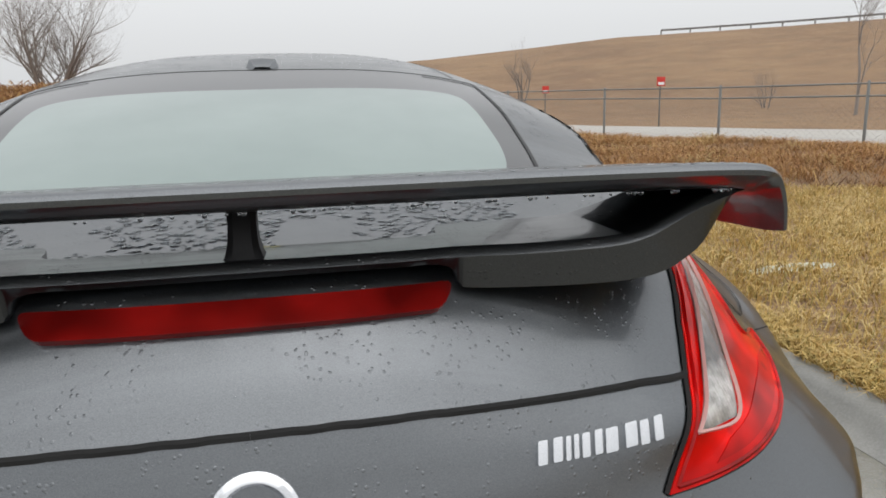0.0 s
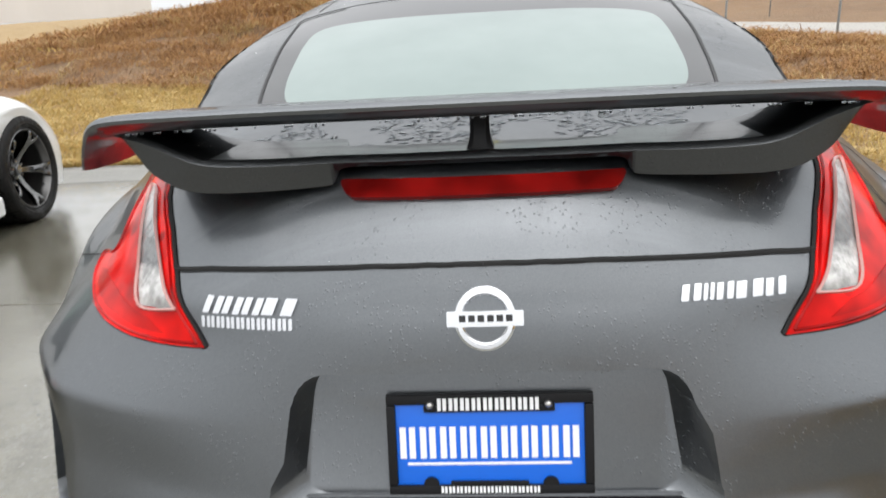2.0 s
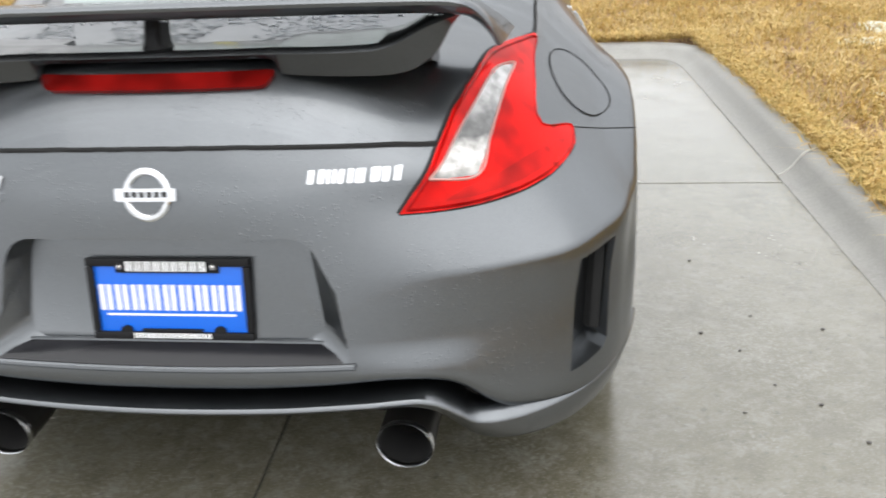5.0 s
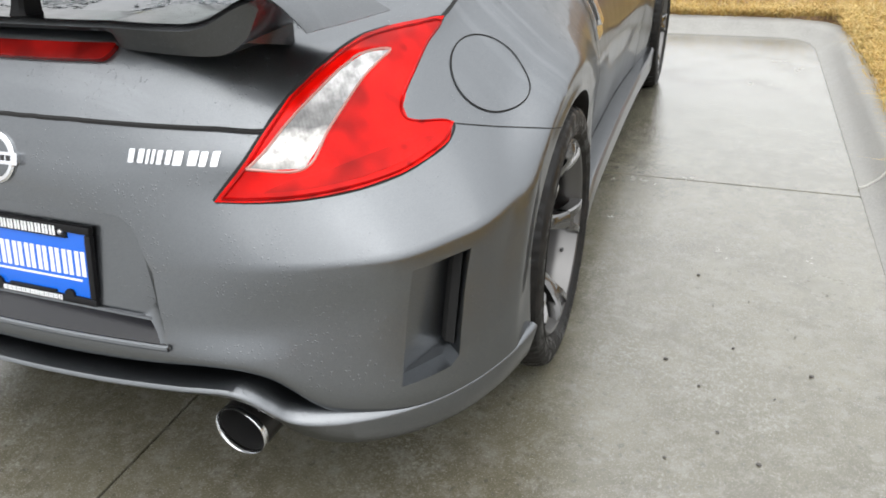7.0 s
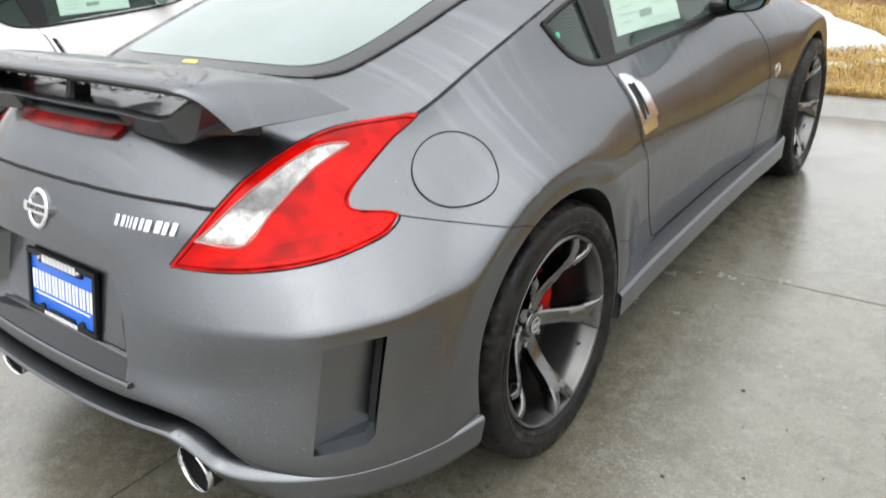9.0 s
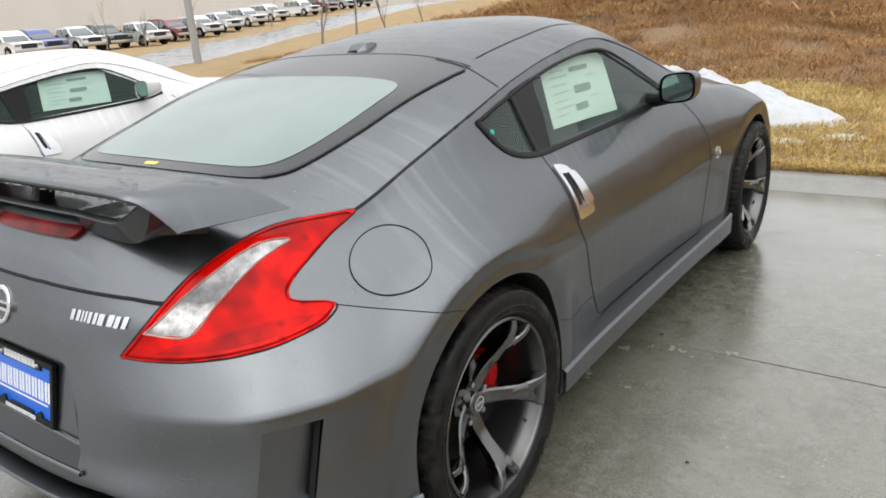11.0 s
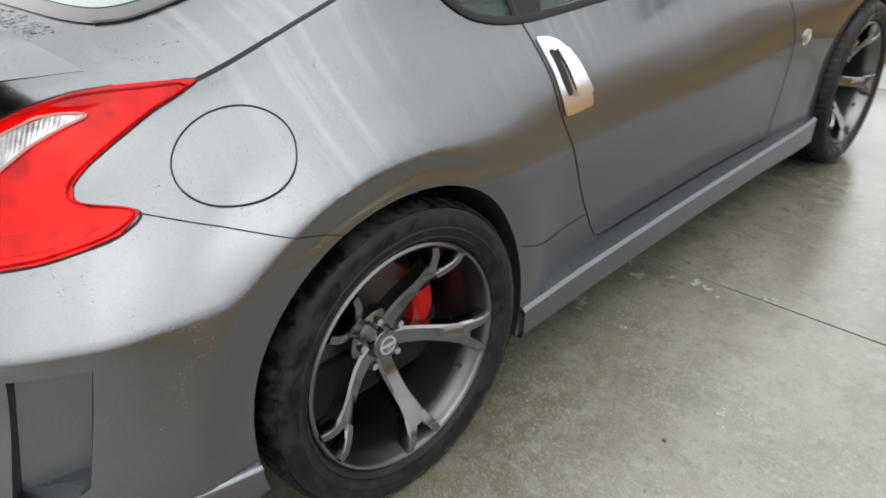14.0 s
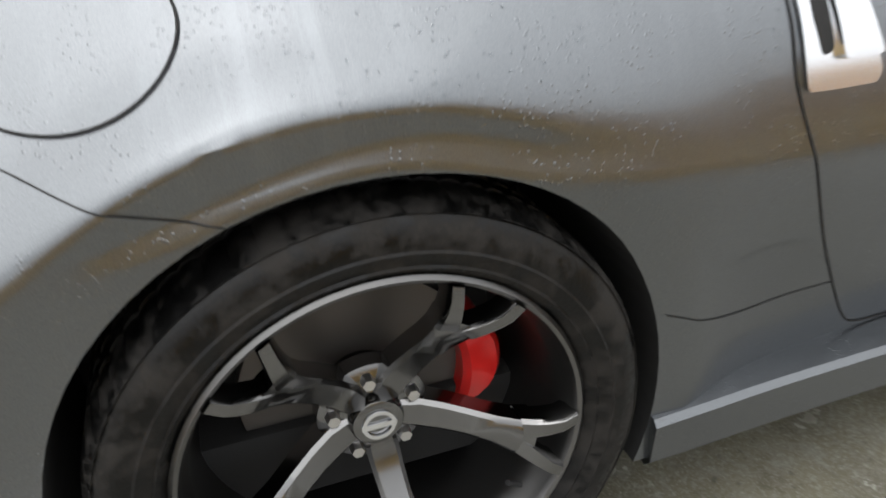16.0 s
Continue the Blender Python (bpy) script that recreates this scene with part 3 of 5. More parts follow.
    bmesh.ops.holes_fill(bm, edges=bm.edges)
    part("brake_caliper", bm, RED_CALIPER, thing, "red brake caliper")
    # added black disc: the shade behind the spokes put in as colour
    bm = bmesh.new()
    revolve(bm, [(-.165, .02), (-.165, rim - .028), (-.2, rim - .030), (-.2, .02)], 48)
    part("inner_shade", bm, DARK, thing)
    return thing


rear_wheel = wheel(False)


def mount(w, m):
    """Hang a wheel's parts under the car as one part with its own pieces."""
    w.parent = CAR
    w.matrix_basis = m
    return w


mount(rear_wheel, pose(HUB_X, AXLE_R, HUB_Z))
front_wheel = mount(wheel(True), pose(HUB_X + .015, AXLE_F, HUB_Z, 0, 0, 0))
copy_thing(rear_wheel, pose(-HUB_X, AXLE_R, HUB_Z, 0, 0, 180))
copy_thing(front_wheel, pose(-HUB_X - .015, AXLE_F, HUB_Z, 0, 0, 180))


# ---- the coupe's parts on its skin ----
from mathutils.geometry import delaunay_2d_cdt

flip = Matrix.Diagonal((-1, 1, 1, 1))


def fill2d(outline, step):
    """A filled outline: its edge and an even grid within, as points and triangles."""
    edge = []
    for a, b in zip(outline, list(outline[1:]) + [outline[0]]):
        a, b = Vector(a), Vector(b)
        n = max(1, int((b - a).length / step))
        edge += [a.lerp(b, k / n) for k in range(n)]
    lo = [min(p[k] for p in edge) for k in (0, 1)]
    hi = [max(p[k] for p in edge) for k in (0, 1)]
    inner = []
    for i, x in enumerate(np.arange(lo[0] + step / 2, hi[0], step)):
        for y in np.arange(lo[1] + step / 2 * (i % 2), hi[1], step):
            inside = False
            for p, q in zip(edge, edge[1:] + edge[:1]):
                if (p[1] > y) != (q[1] > y) and x < (q[0] - p[0]) * (y - p[1]) / (q[1] - p[1]) + p[0]:
                    inside = not inside
            if inside and min((p[0] - x) ** 2 + (p[1] - y) ** 2 for p in edge) > (0.35 * step) ** 2:
                inner.append(Vector((x, y)))
    n = len(edge)
    verts, _, faces, *_ = delaunay_2d_cdt(edge + inner, [(k, (k + 1) % n) for k in range(n)], [], 1, 1e-6)
    return verts, faces, n


def patch(bm, outline, place, lift, step=0.02, skirt=0.004, mirror=False, index=0):
    """A panel of that outline laid on the body, lift proud of it, with an edge that runs down into it."""
    verts, faces, n = fill2d([Vector(p[:2]) for p in outline], step)
    made = [bm.verts.new(flip @ place(v[0], v[1], lift)[0] if mirror else place(v[0], v[1], lift)[0]) for v in verts]
    for f in faces:
        bm.faces.new([made[k] for k in f]).material_index = index
    rim = [e for e in bm.edges if e.is_boundary and e.verts[0] in set(made)]
    got = bmesh.ops.extrude_edge_only(bm, edges=rim)
    for v in got["geom"]:
        if isinstance(v, bmesh.types.BMVert):
            q, nor, _, _ = SKIN.find_nearest(flip @ v.co if mirror else v.co)
            q = q + nor * (-0.002)
            v.co = flip @ q if mirror else q
    for f in bm.faces:
        f.material_index = f.material_index
    return bm


def ribbon(bm, points, width, lift=0.0012, closed=False):
    """A thin band that follows points on the body."""
    rows, n = [], len(points)
    for k, p in enumerate(points):
        p = Vector(p)
        a, b = points[k - 1] if k or closed else points[k], points[(k + 1) % n] if k + 1 < n or closed else points[k]
        q, nor, _, _ = SKIN.find_nearest(p)
        side = nor.cross(Vector(b) - Vector(a)).normalized() * width / 2
        rows.append([q + nor * lift - side, q + nor * lift * 1.5, q + nor * lift + side])
    grid_faces(bm, rows + rows[:1] if closed else rows)
    return bm


def trace(outline, place, n=60, closed=False):
    pts = [tuple(p) + (0,) for p in outline]
    if closed:
        pts.append(pts[0])
    return [place(p[0], p[1])[0] for p in curve(pts, n)]


def both(name, make, material, label=""):
    """A part on the car's right and the same on its left."""
    out = []
    for mirror in (False, True):
        bm = bmesh.new()
        make(bm)
        if mirror:
            bmesh.ops.transform(bm, matrix=flip, verts=bm.verts)
        out.append(part(name, bm, material, CAR, label))
    return out


# tail lamps: red boomerang lens with a clear inlay, set in a dark joint
LAMP = [(.452, .724), (.510, .783), (.555, .824), (.612, .869), (.671, .900), (.728, .922), (.787, .934), (.85, .938), (.912, .938), (.976, .936),
        (.921, .907), (.868, .873), (.83, .846), (.811, .824), (.813, .806), (.838, .795), (.908, .779), (.883, .755), (.828, .741), (.769, .730), (.69, .723), (.597, .720), (.525, .720)]
INLAY = [(.513, .775), (.603, .764), (.663, .815), (.742, .872), (.787, .893), (.822, .907), (.772, .912), (.716, .898), (.655, .868), (.600, .836), (.552, .801)]
DEEP = [(.530, .734), (.60, .733), (.70, .737), (.77, .744), (.83, .757), (.86, .768), (.80, .775), (.72, .766), (.64, .756), (.57, .750)]
for k in (0, 1):
    lamp = empty("tail_lamp", "red tail lamp with a clear inlay, boomerang shaped", "")
    lamp.parent = CAR
    for name, outline, lift, mat, label in (("lens", LAMP, .005, LAMP_RED, ""), ("clear_inlay", INLAY, .0068, LAMP_CLEAR, "clear ribbed reflector inlay"), ("side_reflector", DEEP, .0062, LAMP_BAND, "deep red reflector band")):
        bm = bmesh.new()
        patch(bm, outline, from_corner, lift, 0.012)
        if k:
            bmesh.ops.transform(bm, matrix=flip, verts=bm.verts)
        part(name, bm, mat, lamp, label)
    bm = bmesh.new()
    ribbon(bm, trace(LAMP, from_corner, 200, True), 0.0045, 0.0015, True)
    ribbon(bm, trace(LAMP[:8], from_corner, 80), 0.012, 0.0022)
    if k:
        bmesh.ops.transform(bm, matrix=flip, verts=bm.verts)
    part("lamp_joint", bm, DARK, lamp)
    bm = bmesh.new()
    centre = Vector((.72, .82))
    ribbon(bm, trace([tuple(Vector(p).lerp(centre, .05)) for p in LAMP], from_corner, 200, True), 0.0055, 0.0056, True)
    if k:
        bmesh.ops.transform(bm, matrix=flip, verts=bm.verts)
    part("lens_edge", bm, LAMP_EDGE, lamp, "darker moulded border of the red lens")
    bm = bmesh.new()
    ribbon(bm, trace(INLAY, from_corner, 110, True), 0.0045, 0.0082, True)
    if k:
        bmesh.ops.transform(bm, matrix=flip, verts=bm.verts)
    part("inlay_rim", bm, PALE_RIM, lamp, "pale moulded rim of the clear inlay")

# panel joints
both("hatch_joint", lambda bm: ribbon(bm, [cr(GUTTER, u) for u in np.linspace(0, 4.15, 50)], 0.0085, 0.003), DARK)
both("pillar_joint", lambda bm: ribbon(bm, [cr(GUTTER, u) for u in np.linspace(8.9, 11.15, 140)], 0.0085, 0.0008), DARK)
both("roof_joint", lambda bm: ribbon(bm, [cr(GUTTER, u) for u in np.linspace(11.15, 16.6, 160)], 0.006, 0.0008), DARK)
DOOR = [(1.445, .935), (1.457, .877), (1.463, .79), (1.472, .715), (1.520, .61), (1.572, .508), (1.618, .43), (1.662, .360), (1.695, .315), (1.726, .293), (1.80, .286), (2.05, .285),
        (2.3, .285), (2.55, .285), (2.70, .286), (2.762, .294), (2.776, .32), (2.781, .45), (2.777, .62), (2.745, .76), (2.66, .87), (2.58, .93)]
both("door_joint", lambda bm: ribbon(bm, trace(DOOR, from_side, 160), 0.0036), DARK)
both("bumper_joint", lambda bm: ribbon(bm, trace([(.52, .781), (.604, .750), (.693, .722), (.80, .686)], from_side, 40), 0.0019), DARK)
both("sill_joint", lambda bm: ribbon(bm, trace([(1.31, .448), (1.39, .418), (1.468, .402), (1.56, .399), (1.64, .397)], from_side, 40), 0.0019), DARK)
both("hatch_top_joint", lambda bm: ribbon(bm, [from_top(.53 * t, 1.456 - .012 * t ** 4)[0] for t in np.linspace(0, 1, 40)], 0.008, 0.003), DARK)
both("roof_seam", lambda bm: ribbon(bm, [from_top(.50 + .165 * t, 1.440 - .06 * t)[0] for t in np.linspace(0, 1, 14)], 0.004), DARK)
both("roof_ditch", lambda bm: ribbon(bm, [from_top(.50 - .03 * t, 1.52 + .85 * t)[0] for t in np.linspace(0, 1, 40)], 0.006), DARK)
FUEL = [(.695 - .0299 * math.cos(a) + .0947 * math.sin(a), .8296 - .0636 * math.cos(a) + .0027 * math.sin(a)) for a in np.linspace(0, 2 * math.pi, 48, endpoint=False)]
bm = bmesh.new()
patch(bm, FUEL, from_side, 0.001, 0.015, 0.001)
part("fuel_flap", bm, GREY, CAR)
bm = bmesh.new()
ribbon(bm, [from_side(*p)[0] for p in FUEL], 0.0028, 0.0022, True)
part("fuel_flap_joint", bm, DARK, CAR)

# back glass with its black border; roof fin
FRIT_OUT = [(0, .605), (.17, .608), (.32, .622), (.42, .655), (.468, .715), (.494, .85), (.512, 1.05), (.520, 1.22), (.526, 1.35), (.520, 1.420), (.40, 1.440), (.25, 1.444), (.12, 1.446), (0, 1.446)]
CLEAR_IN = [(0, .650), (.16, .652), (.30, .665), (.38, .695), (.42, .755), (.441, .87), (.448, 1.03), (.447, 1.10), (.444, 1.155), (.432, 1.196), (.40, 1.220), (.33, 1.230), (.15, 1.235), (0, 1.235)]


def sym(outline):
    return list(outline) + [(-x, y) for x, y in reversed(outline[1:-1])]


hatch_glass = bmesh.new()
patch(hatch_glass, sym([(p[0], p[1]) for p in curve([(x, y, 0) for x, y in FRIT_OUT], 60)]), from_top, 0.003, 0.05)
frit = part("back_glass", hatch_glass, FRIT, CAR, "back window with a black border, beaded with rain")
for sign in (1, -1):
    bm = bmesh.new()
    ribbon(bm, [from_top(sign * p[0], p[1])[0] for p in curve([(x, y, 0) for x, y in FRIT_OUT[3:11]], 60)], 0.008, 0.0045)
    part("glass_seal", bm, BLACK, frit)
bm = bmesh.new()
patch(bm, sym([(p[0], p[1]) for p in curve([(x, y, 0) for x, y in CLEAR_IN], 60)]), from_top, 0.0045, 0.05)
part("misted_pane", bm, MIST, frit, "pale green misted pane")
bm = bmesh.new()
patch(bm, [(-.020, .618), (.032, .620), (.030, .635), (-.021, .633)], from_top, .0042, .02)
part("sticker", bm, Mat("yellow_sticker", (0.75, 0.66, 0.10), 0.5).m, frit, "small yellow sticker")
bm = bmesh.new()
grid_faces(bm, [[Vector((x, 1.53 + y, from_top(x, 1.53 + y)[0].z + z)) for x, y, z in ((-w, -.05, -.003), (-w * .7, -.035, h), (0, -.03, h * 1.1), (w * .7, -.035, h), (w, -.05, -.003))] for w, h in ((.026, .004), (.045, .024), (.047, .028), (.040, .024), (.026, .004))])
for k, v in enumerate(bm.verts):
    v.co.y += 0.03 * (k // 5)
part("roof_antenna", bm, GREY, CAR, "short grey aerial fin")

# side windows
for mirror in (False, True):
    bm = bmesh.new()
    patch(bm, rounded([(y, z, 0) for y, z in DOOR_GLASS], .03), from_side, -0.006, 0.05)
    q = bmesh.new()
    patch(q, rounded([(y, z, 0) for y, z in QUARTER_GLASS], .03), from_side, -0.004, 0.03)
    b = bmesh.new()
    for line, w in (([(1.19, 1.06), (1.25, .985), (1.32, .944), (1.44, .922), (1.62, .918), (2.0, .922), (2.36, .934), (2.52, .955)], .018), ([(1.435, .93), (1.425, 1.0), (1.41, 1.108)], .02), ([(1.20, 1.058), (1.30, 1.080), (1.42, 1.102), (1.56, 1.127), (1.85, 1.163), (2.12, 1.170), (2.30, 1.10), (2.52, .965)], .011)):
        ribbon(b, trace(line, from_side, 40), w, 0.004)
    patch(b, [(1.435, .925), (1.525, .925), (1.555, 1.02), (1.565, 1.135), (1.42, 1.112)], from_side, .003, .03)
    for m, name, mat, label in ((bm, "door_window", GLASS, "tinted door window, slightly misted"), (q, "quarter_window", GLASS, ""), (b, "window_trim", SATIN, "")):
        if mirror:
            bmesh.ops.transform(m, matrix=flip, verts=m.verts)
        part(name, m, mat, CAR, label)

bm = bmesh.new()
patch(bm, [(1.244 + .007 * math.cos(a), 1.022 + .007 * math.sin(a)) for a in np.linspace(0, 2 * math.pi, 16, endpoint=False)], from_side, .004, .006)
part("sticker", bm, Mat("green_sticker", (0.03, 0.42, 0.25), 0.5).m, CAR, "small round green sticker on the quarter window")

# chrome door handles; the recess is a raised black patch for the opening's shade
for mirror in (False, True):
    handle = empty("door_handle", "chrome upright door handle", "")
    handle.parent = CAR
    for name, outline, lift, mat in (("escutcheon", [(1.462, .880), (1.505, .874), (1.535, .862), (1.556, .838), (1.582, .780), (1.600, .722), (1.592, .708), (1.53, .709), (1.478, .711), (1.472, .75), (1.466, .82)], .010, CHROME),
                                     ("recess", [(1.482, .850), (1.503, .847), (1.511, .80), (1.517, .754), (1.500, .748), (1.487, .79)], .0112, DARK),
                                     ("lever", [(1.503, .851), (1.545, .842), (1.562, .812), (1.592, .742), (1.526, .742), (1.514, .80)], .019, CHROME)):
        bm = bmesh.new()
        patch(bm, rounded([(y, z, 0) for y, z in outline], .008), from_side, lift, .012)
        if mirror:
            bmesh.ops.transform(bm, matrix=flip, verts=bm.verts)
        part(name, bm, mat, handle)

# bumper outlet: black gap along its outer wall
both("outlet_gap", lambda bm: prism(bm, [(.5942 + a, .0, 0) for a in (0,)] * 0 or [Vector((h * .7071 + d * .7071, h * .7071 - d * .7071, z)) for h, z, d in ((.841, .600, .293), (.852, .600, .308), (.812, .408, .334), (.801, .408, .320))],
                                    [Vector((h * .7071 + d * .7071, h * .7071 - d * .7071, z)) for h, z, d in ((.841, .600, .265), (.852, .600, .262), (.812, .408, .288), (.801, .408, .292))], 0), DARK)


def sweep(bm, keys, section, n=90):
    """A moulding whose section(key) changes along interpolated keys."""
    grid_faces(bm, [section(cr(keys, t)) for t in np.linspace(0, len(keys) - 1, n)], closed=True)
    bmesh.ops.holes_fill(bm, edges=[e for e in bm.edges if e.is_boundary])
    return bm


# back lip: a thin blade in the middle, stepping down to deep skirts round the corners; (x, y, edge, bottom, ledge)
LIP = [(0, .058, .390, .374, .085), (.2, .061, .394, .378, .085), (.36, .069, .403, .387, .085), (.425, .076, .407, .390, .08), (.470, .085, .405, .384, .07), (.505, .095, .390, .362, .055), (.540, .107, .361, .324, .042), (.572, .120, .336, .288, .034),
       (.628, .141, .327, .262, .028), (.705, .187, .322, .246, .022), (.783, .258, .319, .238, .018), (.846, .346, .318, .234, .016), (.893, .450, .319, .233, .014), (.918, .548, .320, .234, .012), (.921, .566, .320, .235, .012)]


def lip_section(k):
    x, y, top, low, ledge = k
    out = Vector((smooth_step(.44, .88, x), -(1 - 0.85 * smooth_step(.5, .95, x)), 0)).normalized()
    p, deep = Vector((x, y, 0)), smooth_step(.46, .60, x)
    up = .004 + .010 * deep * (1 - smooth_step(.60, .90, x))
    back = ledge + .05 * (1 - deep)
    foot = .004 + .014 * deep
    return [p - out * (back + .03) + Vector((0, 0, top + up + .002)), p - out * ledge + Vector((0, 0, top + up)), p - out * (ledge * .5) + Vector((0, 0, top + up * .62)), p - out * .005 + Vector((0, 0, top + .0018)), p - out * .0012 + Vector((0, 0, top - .0012)), p + Vector((0, 0, top - .005)),
            p - out * foot + Vector((0, 0, low + .008)), p - out * (foot + .006) + Vector((0, 0, low)), p - out * .06 + Vector((0, 0, low + .006 + .02 * deep))]


bm = bmesh.new()
full = [(-k[0], *k[1:]) for k in reversed(LIP[1:])] + LIP


def lip_any(k):
    s = lip_section((abs(k[0]), *k[1:]))
    return [Vector((-p.x, p.y, p.z)) for p in s] if k[0] < 0 else s


sweep(bm, full, lip_any, 240)
part("back_lip", bm, GREY, CAR, "grey bumper lip with deep corners")
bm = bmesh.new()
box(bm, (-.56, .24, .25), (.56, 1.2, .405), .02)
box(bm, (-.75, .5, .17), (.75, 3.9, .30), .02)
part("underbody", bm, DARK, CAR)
SKIRT = [(.893, 1.308, .285, .190), (.888, 1.40, .283, .185), (.880, 1.6, .281, .18), (.878, 2.1, .280, .178), (.884, 2.6, .281, .178), (.897, 2.95, .29, .178), (.90, 3.10, .30, .18)]


def skirt_section(k):
    x, y, top, low = k
    return [(x - .075, y, top + .001), (x - .030, y, top + .002), (x + .006, y, top - .004), (x + .014, y, top - .014), (x + .010, y, low + .014), (x - .002, y, low), (x - .07, y, low + .004)]


both("side_skirt", lambda bm: sweep(bm, SKIRT, skirt_section, 50), GREY)

# exhausts
for sign in (1, -1):
    pipe = bmesh.new()
    place = pose(sign * .430 - .008, .152, .243, 0, 0, -3 * sign)
    squash = place @ Matrix.Diagonal((1.0, 1, .97, 1))
    revolve(pipe, [(.006, .0575), (.05, .0575), (.30, .054), (.30, .050), (.006, .0555)], 48, "y")
    bmesh.ops.transform(pipe, matrix=squash, verts=pipe.verts)
    pipe = part("exhaust_pipe", pipe, DARK_STEEL, CAR, "round exhaust pipe with a bright rolled rim")
    bm = bmesh.new()
    revolve(bm, [(.008, .0548), (.0, .0552), (-.003, .0572), (-.001, .0586), (.005, .0590), (.010, .0585), (.010, .0574)], 48, "y")
    bmesh.ops.transform(bm, matrix=squash, verts=bm.verts)
    part("exhaust_tip", bm, CHROME, pipe, "chrome rolled rim")
    bm = bmesh.new()
    revolve(bm, [(.010, .0547), (.03, .0543), (.2, .053), (.2, .001)], 40, "y")
    bmesh.ops.transform(bm, matrix=squash, verts=bm.verts)
    part("bore", bm, DARK, pipe)

# rear wing: upper blade with turned-down ends, lower blade, feet and a middle strut
wing = empty("rear_wing", "grey two-plane rear wing beaded with rain", "")
wing.parent = CAR
UP = [(0, 1.086), (.15, 1.086), (.30, 1.086), (.43, 1.085), (.50, 1.084), (.546, 1.081), (.573, 1.070), (.592, 1.050), (.607, 1.025), (.619, .999)]
FRONT = [(0, .483, 1.050), (.15, .483, 1.050), (.30, .481, 1.050), (.43, .479, 1.049), (.50, .477, 1.047), (.546, .478, 1.043), (.576, .486, 1.034), (.600, .501, 1.019), (.620, .521, 1.000), (.638, .543, .980)]


def sharpen(a, b, x):
    return min(1.0, max(0.0, (x - a) / (b - a)))


def blade(t):
    (x, z), (fx, fy, fz) = cr(UP, t), cr(FRONT, t)
    (x2, z2), (x1, z1) = cr(UP, min(t + .05, 9)), cr(UP, max(t - .05, 0))
    inn = Vector((-(z1 - z2), 0, -(x2 - x1))).normalized()
    droop = smooth_step(5, 9, t)
    R, F = Vector((x, .219 + .058 * sharpen(5.2, 9, t), z)), Vector((fx, fy, fz))
    th = .029 - .015 * droop
    mid = R.lerp(F, .5) - inn * (.009 * (1 - droop))
    body = .02 - .010 * droop
    y = Vector((0, 1, 0))
    return [R + y * .010 - inn * .001, R.lerp(F, .22) - inn * .002, mid, F, F + inn * (.010 - .005 * droop), R.lerp(F, .5) + inn * body, R + y * .040 + inn * th, R + y * .028 + inn * (th - .001), R + y * .014 + inn * (th * .75), R - y * .002 + inn * (th * .38), R - y * .004 + inn * (th * .18), R + y * .001 + inn * .001]


def mirrored_loft(bm, section, last, n):
    ts = list(np.linspace(last, 0, n)) + list(np.linspace(0, last, n))[1:]
    rows = []
    for k, t in enumerate(ts):
        row = [Vector(p) for p in section(t)]
        rows.append([Vector((-p.x, p.y, p.z)) for p in row] if k < n - 1 else row)
    grid_faces(bm, rows, closed=True)
    bmesh.ops.holes_fill(bm, edges=[e for e in bm.edges if e.is_boundary])
    return bm


part("upper_blade", mirrored_loft(bmesh.new(), blade, 9, 60), GREY, wing)
# lower blade and its feet: (x of the top edge, its height, x of the bottom edge, its height, depth)
LOW = [(0, 1.000, 0, .978, .10), (.14, 1.000, .14, .978, .10), (.212, 1.001, .212, .977, .10), (.226, 1.001, .228, .957, .14), (.240, 1.001, .240, .950, .17), (.30, 1.001, .31, .947, .18), (.36, 1.003, .38, .947, .18), (.404, 1.006, .432, .950, .18), (.435, 1.013, .463, .957, .18), (.460, 1.024, .485, .968, .17), (.499, 1.043, .510, .988, .15), (.536, 1.056, .536, 1.030, .12), (.552, 1.061, .552, 1.048, .10)]


def low_blade(t):
    x, z, xb, low, depth = cr(LOW, t)
    y = .284 - .020 * smooth_step(.20, .46, x)
    deck = from_top(xb, y + depth)[0].z - .006
    front = low + .01 if t < 2.6 else min(low, max(deck, .90)) if t < 9.5 else low
    mid = (x + xb) / 2
    return [(x, y + .001, z - .004), (x, y + .007, z), (x, y + depth, z - .004), (xb, y + depth + .004, front), (xb, y + .022, low), (xb, y + .010, low + .003), (mid, y + .003, (z + low) / 2), (x, y - .003, z - .010)]


part("lower_blade", mirrored_loft(bmesh.new(), low_blade, 12, 110), SHADED_GREY, wing)
bm = bmesh.new()
rows = []
for z in np.linspace(.992, 1.062, 8):
    w = .015 + .008 * abs((z - 1.035) / .04) ** 3
    lean = (z - .995) * .35
    rows.append([(w * sx, .296 + lean + dy, z) for sx, dy in ((-1, .006), (-.6, 0), (.6, 0), (1, .006), (1, .045), (0, .055), (-1, .045))])
grid_faces(bm, rows, closed=True)
part("middle_strut", bm, SATIN, wing, "black middle strut")

# high brake light
bm = bmesh.new()
patch(bm, rounded([(-.222, .955, 0), (.222, .955, 0), (.205, .932, 0), (-.205, .932, 0)], .016), from_back, .010, .02)
part("high_brake_light", bm, LAMP_DEEP, CAR, "long dark red brake light strip")


# emblems and badges, drawn as plain shapes
def on_back(x, z, lift):
    return from_back(x, z, lift)[0]


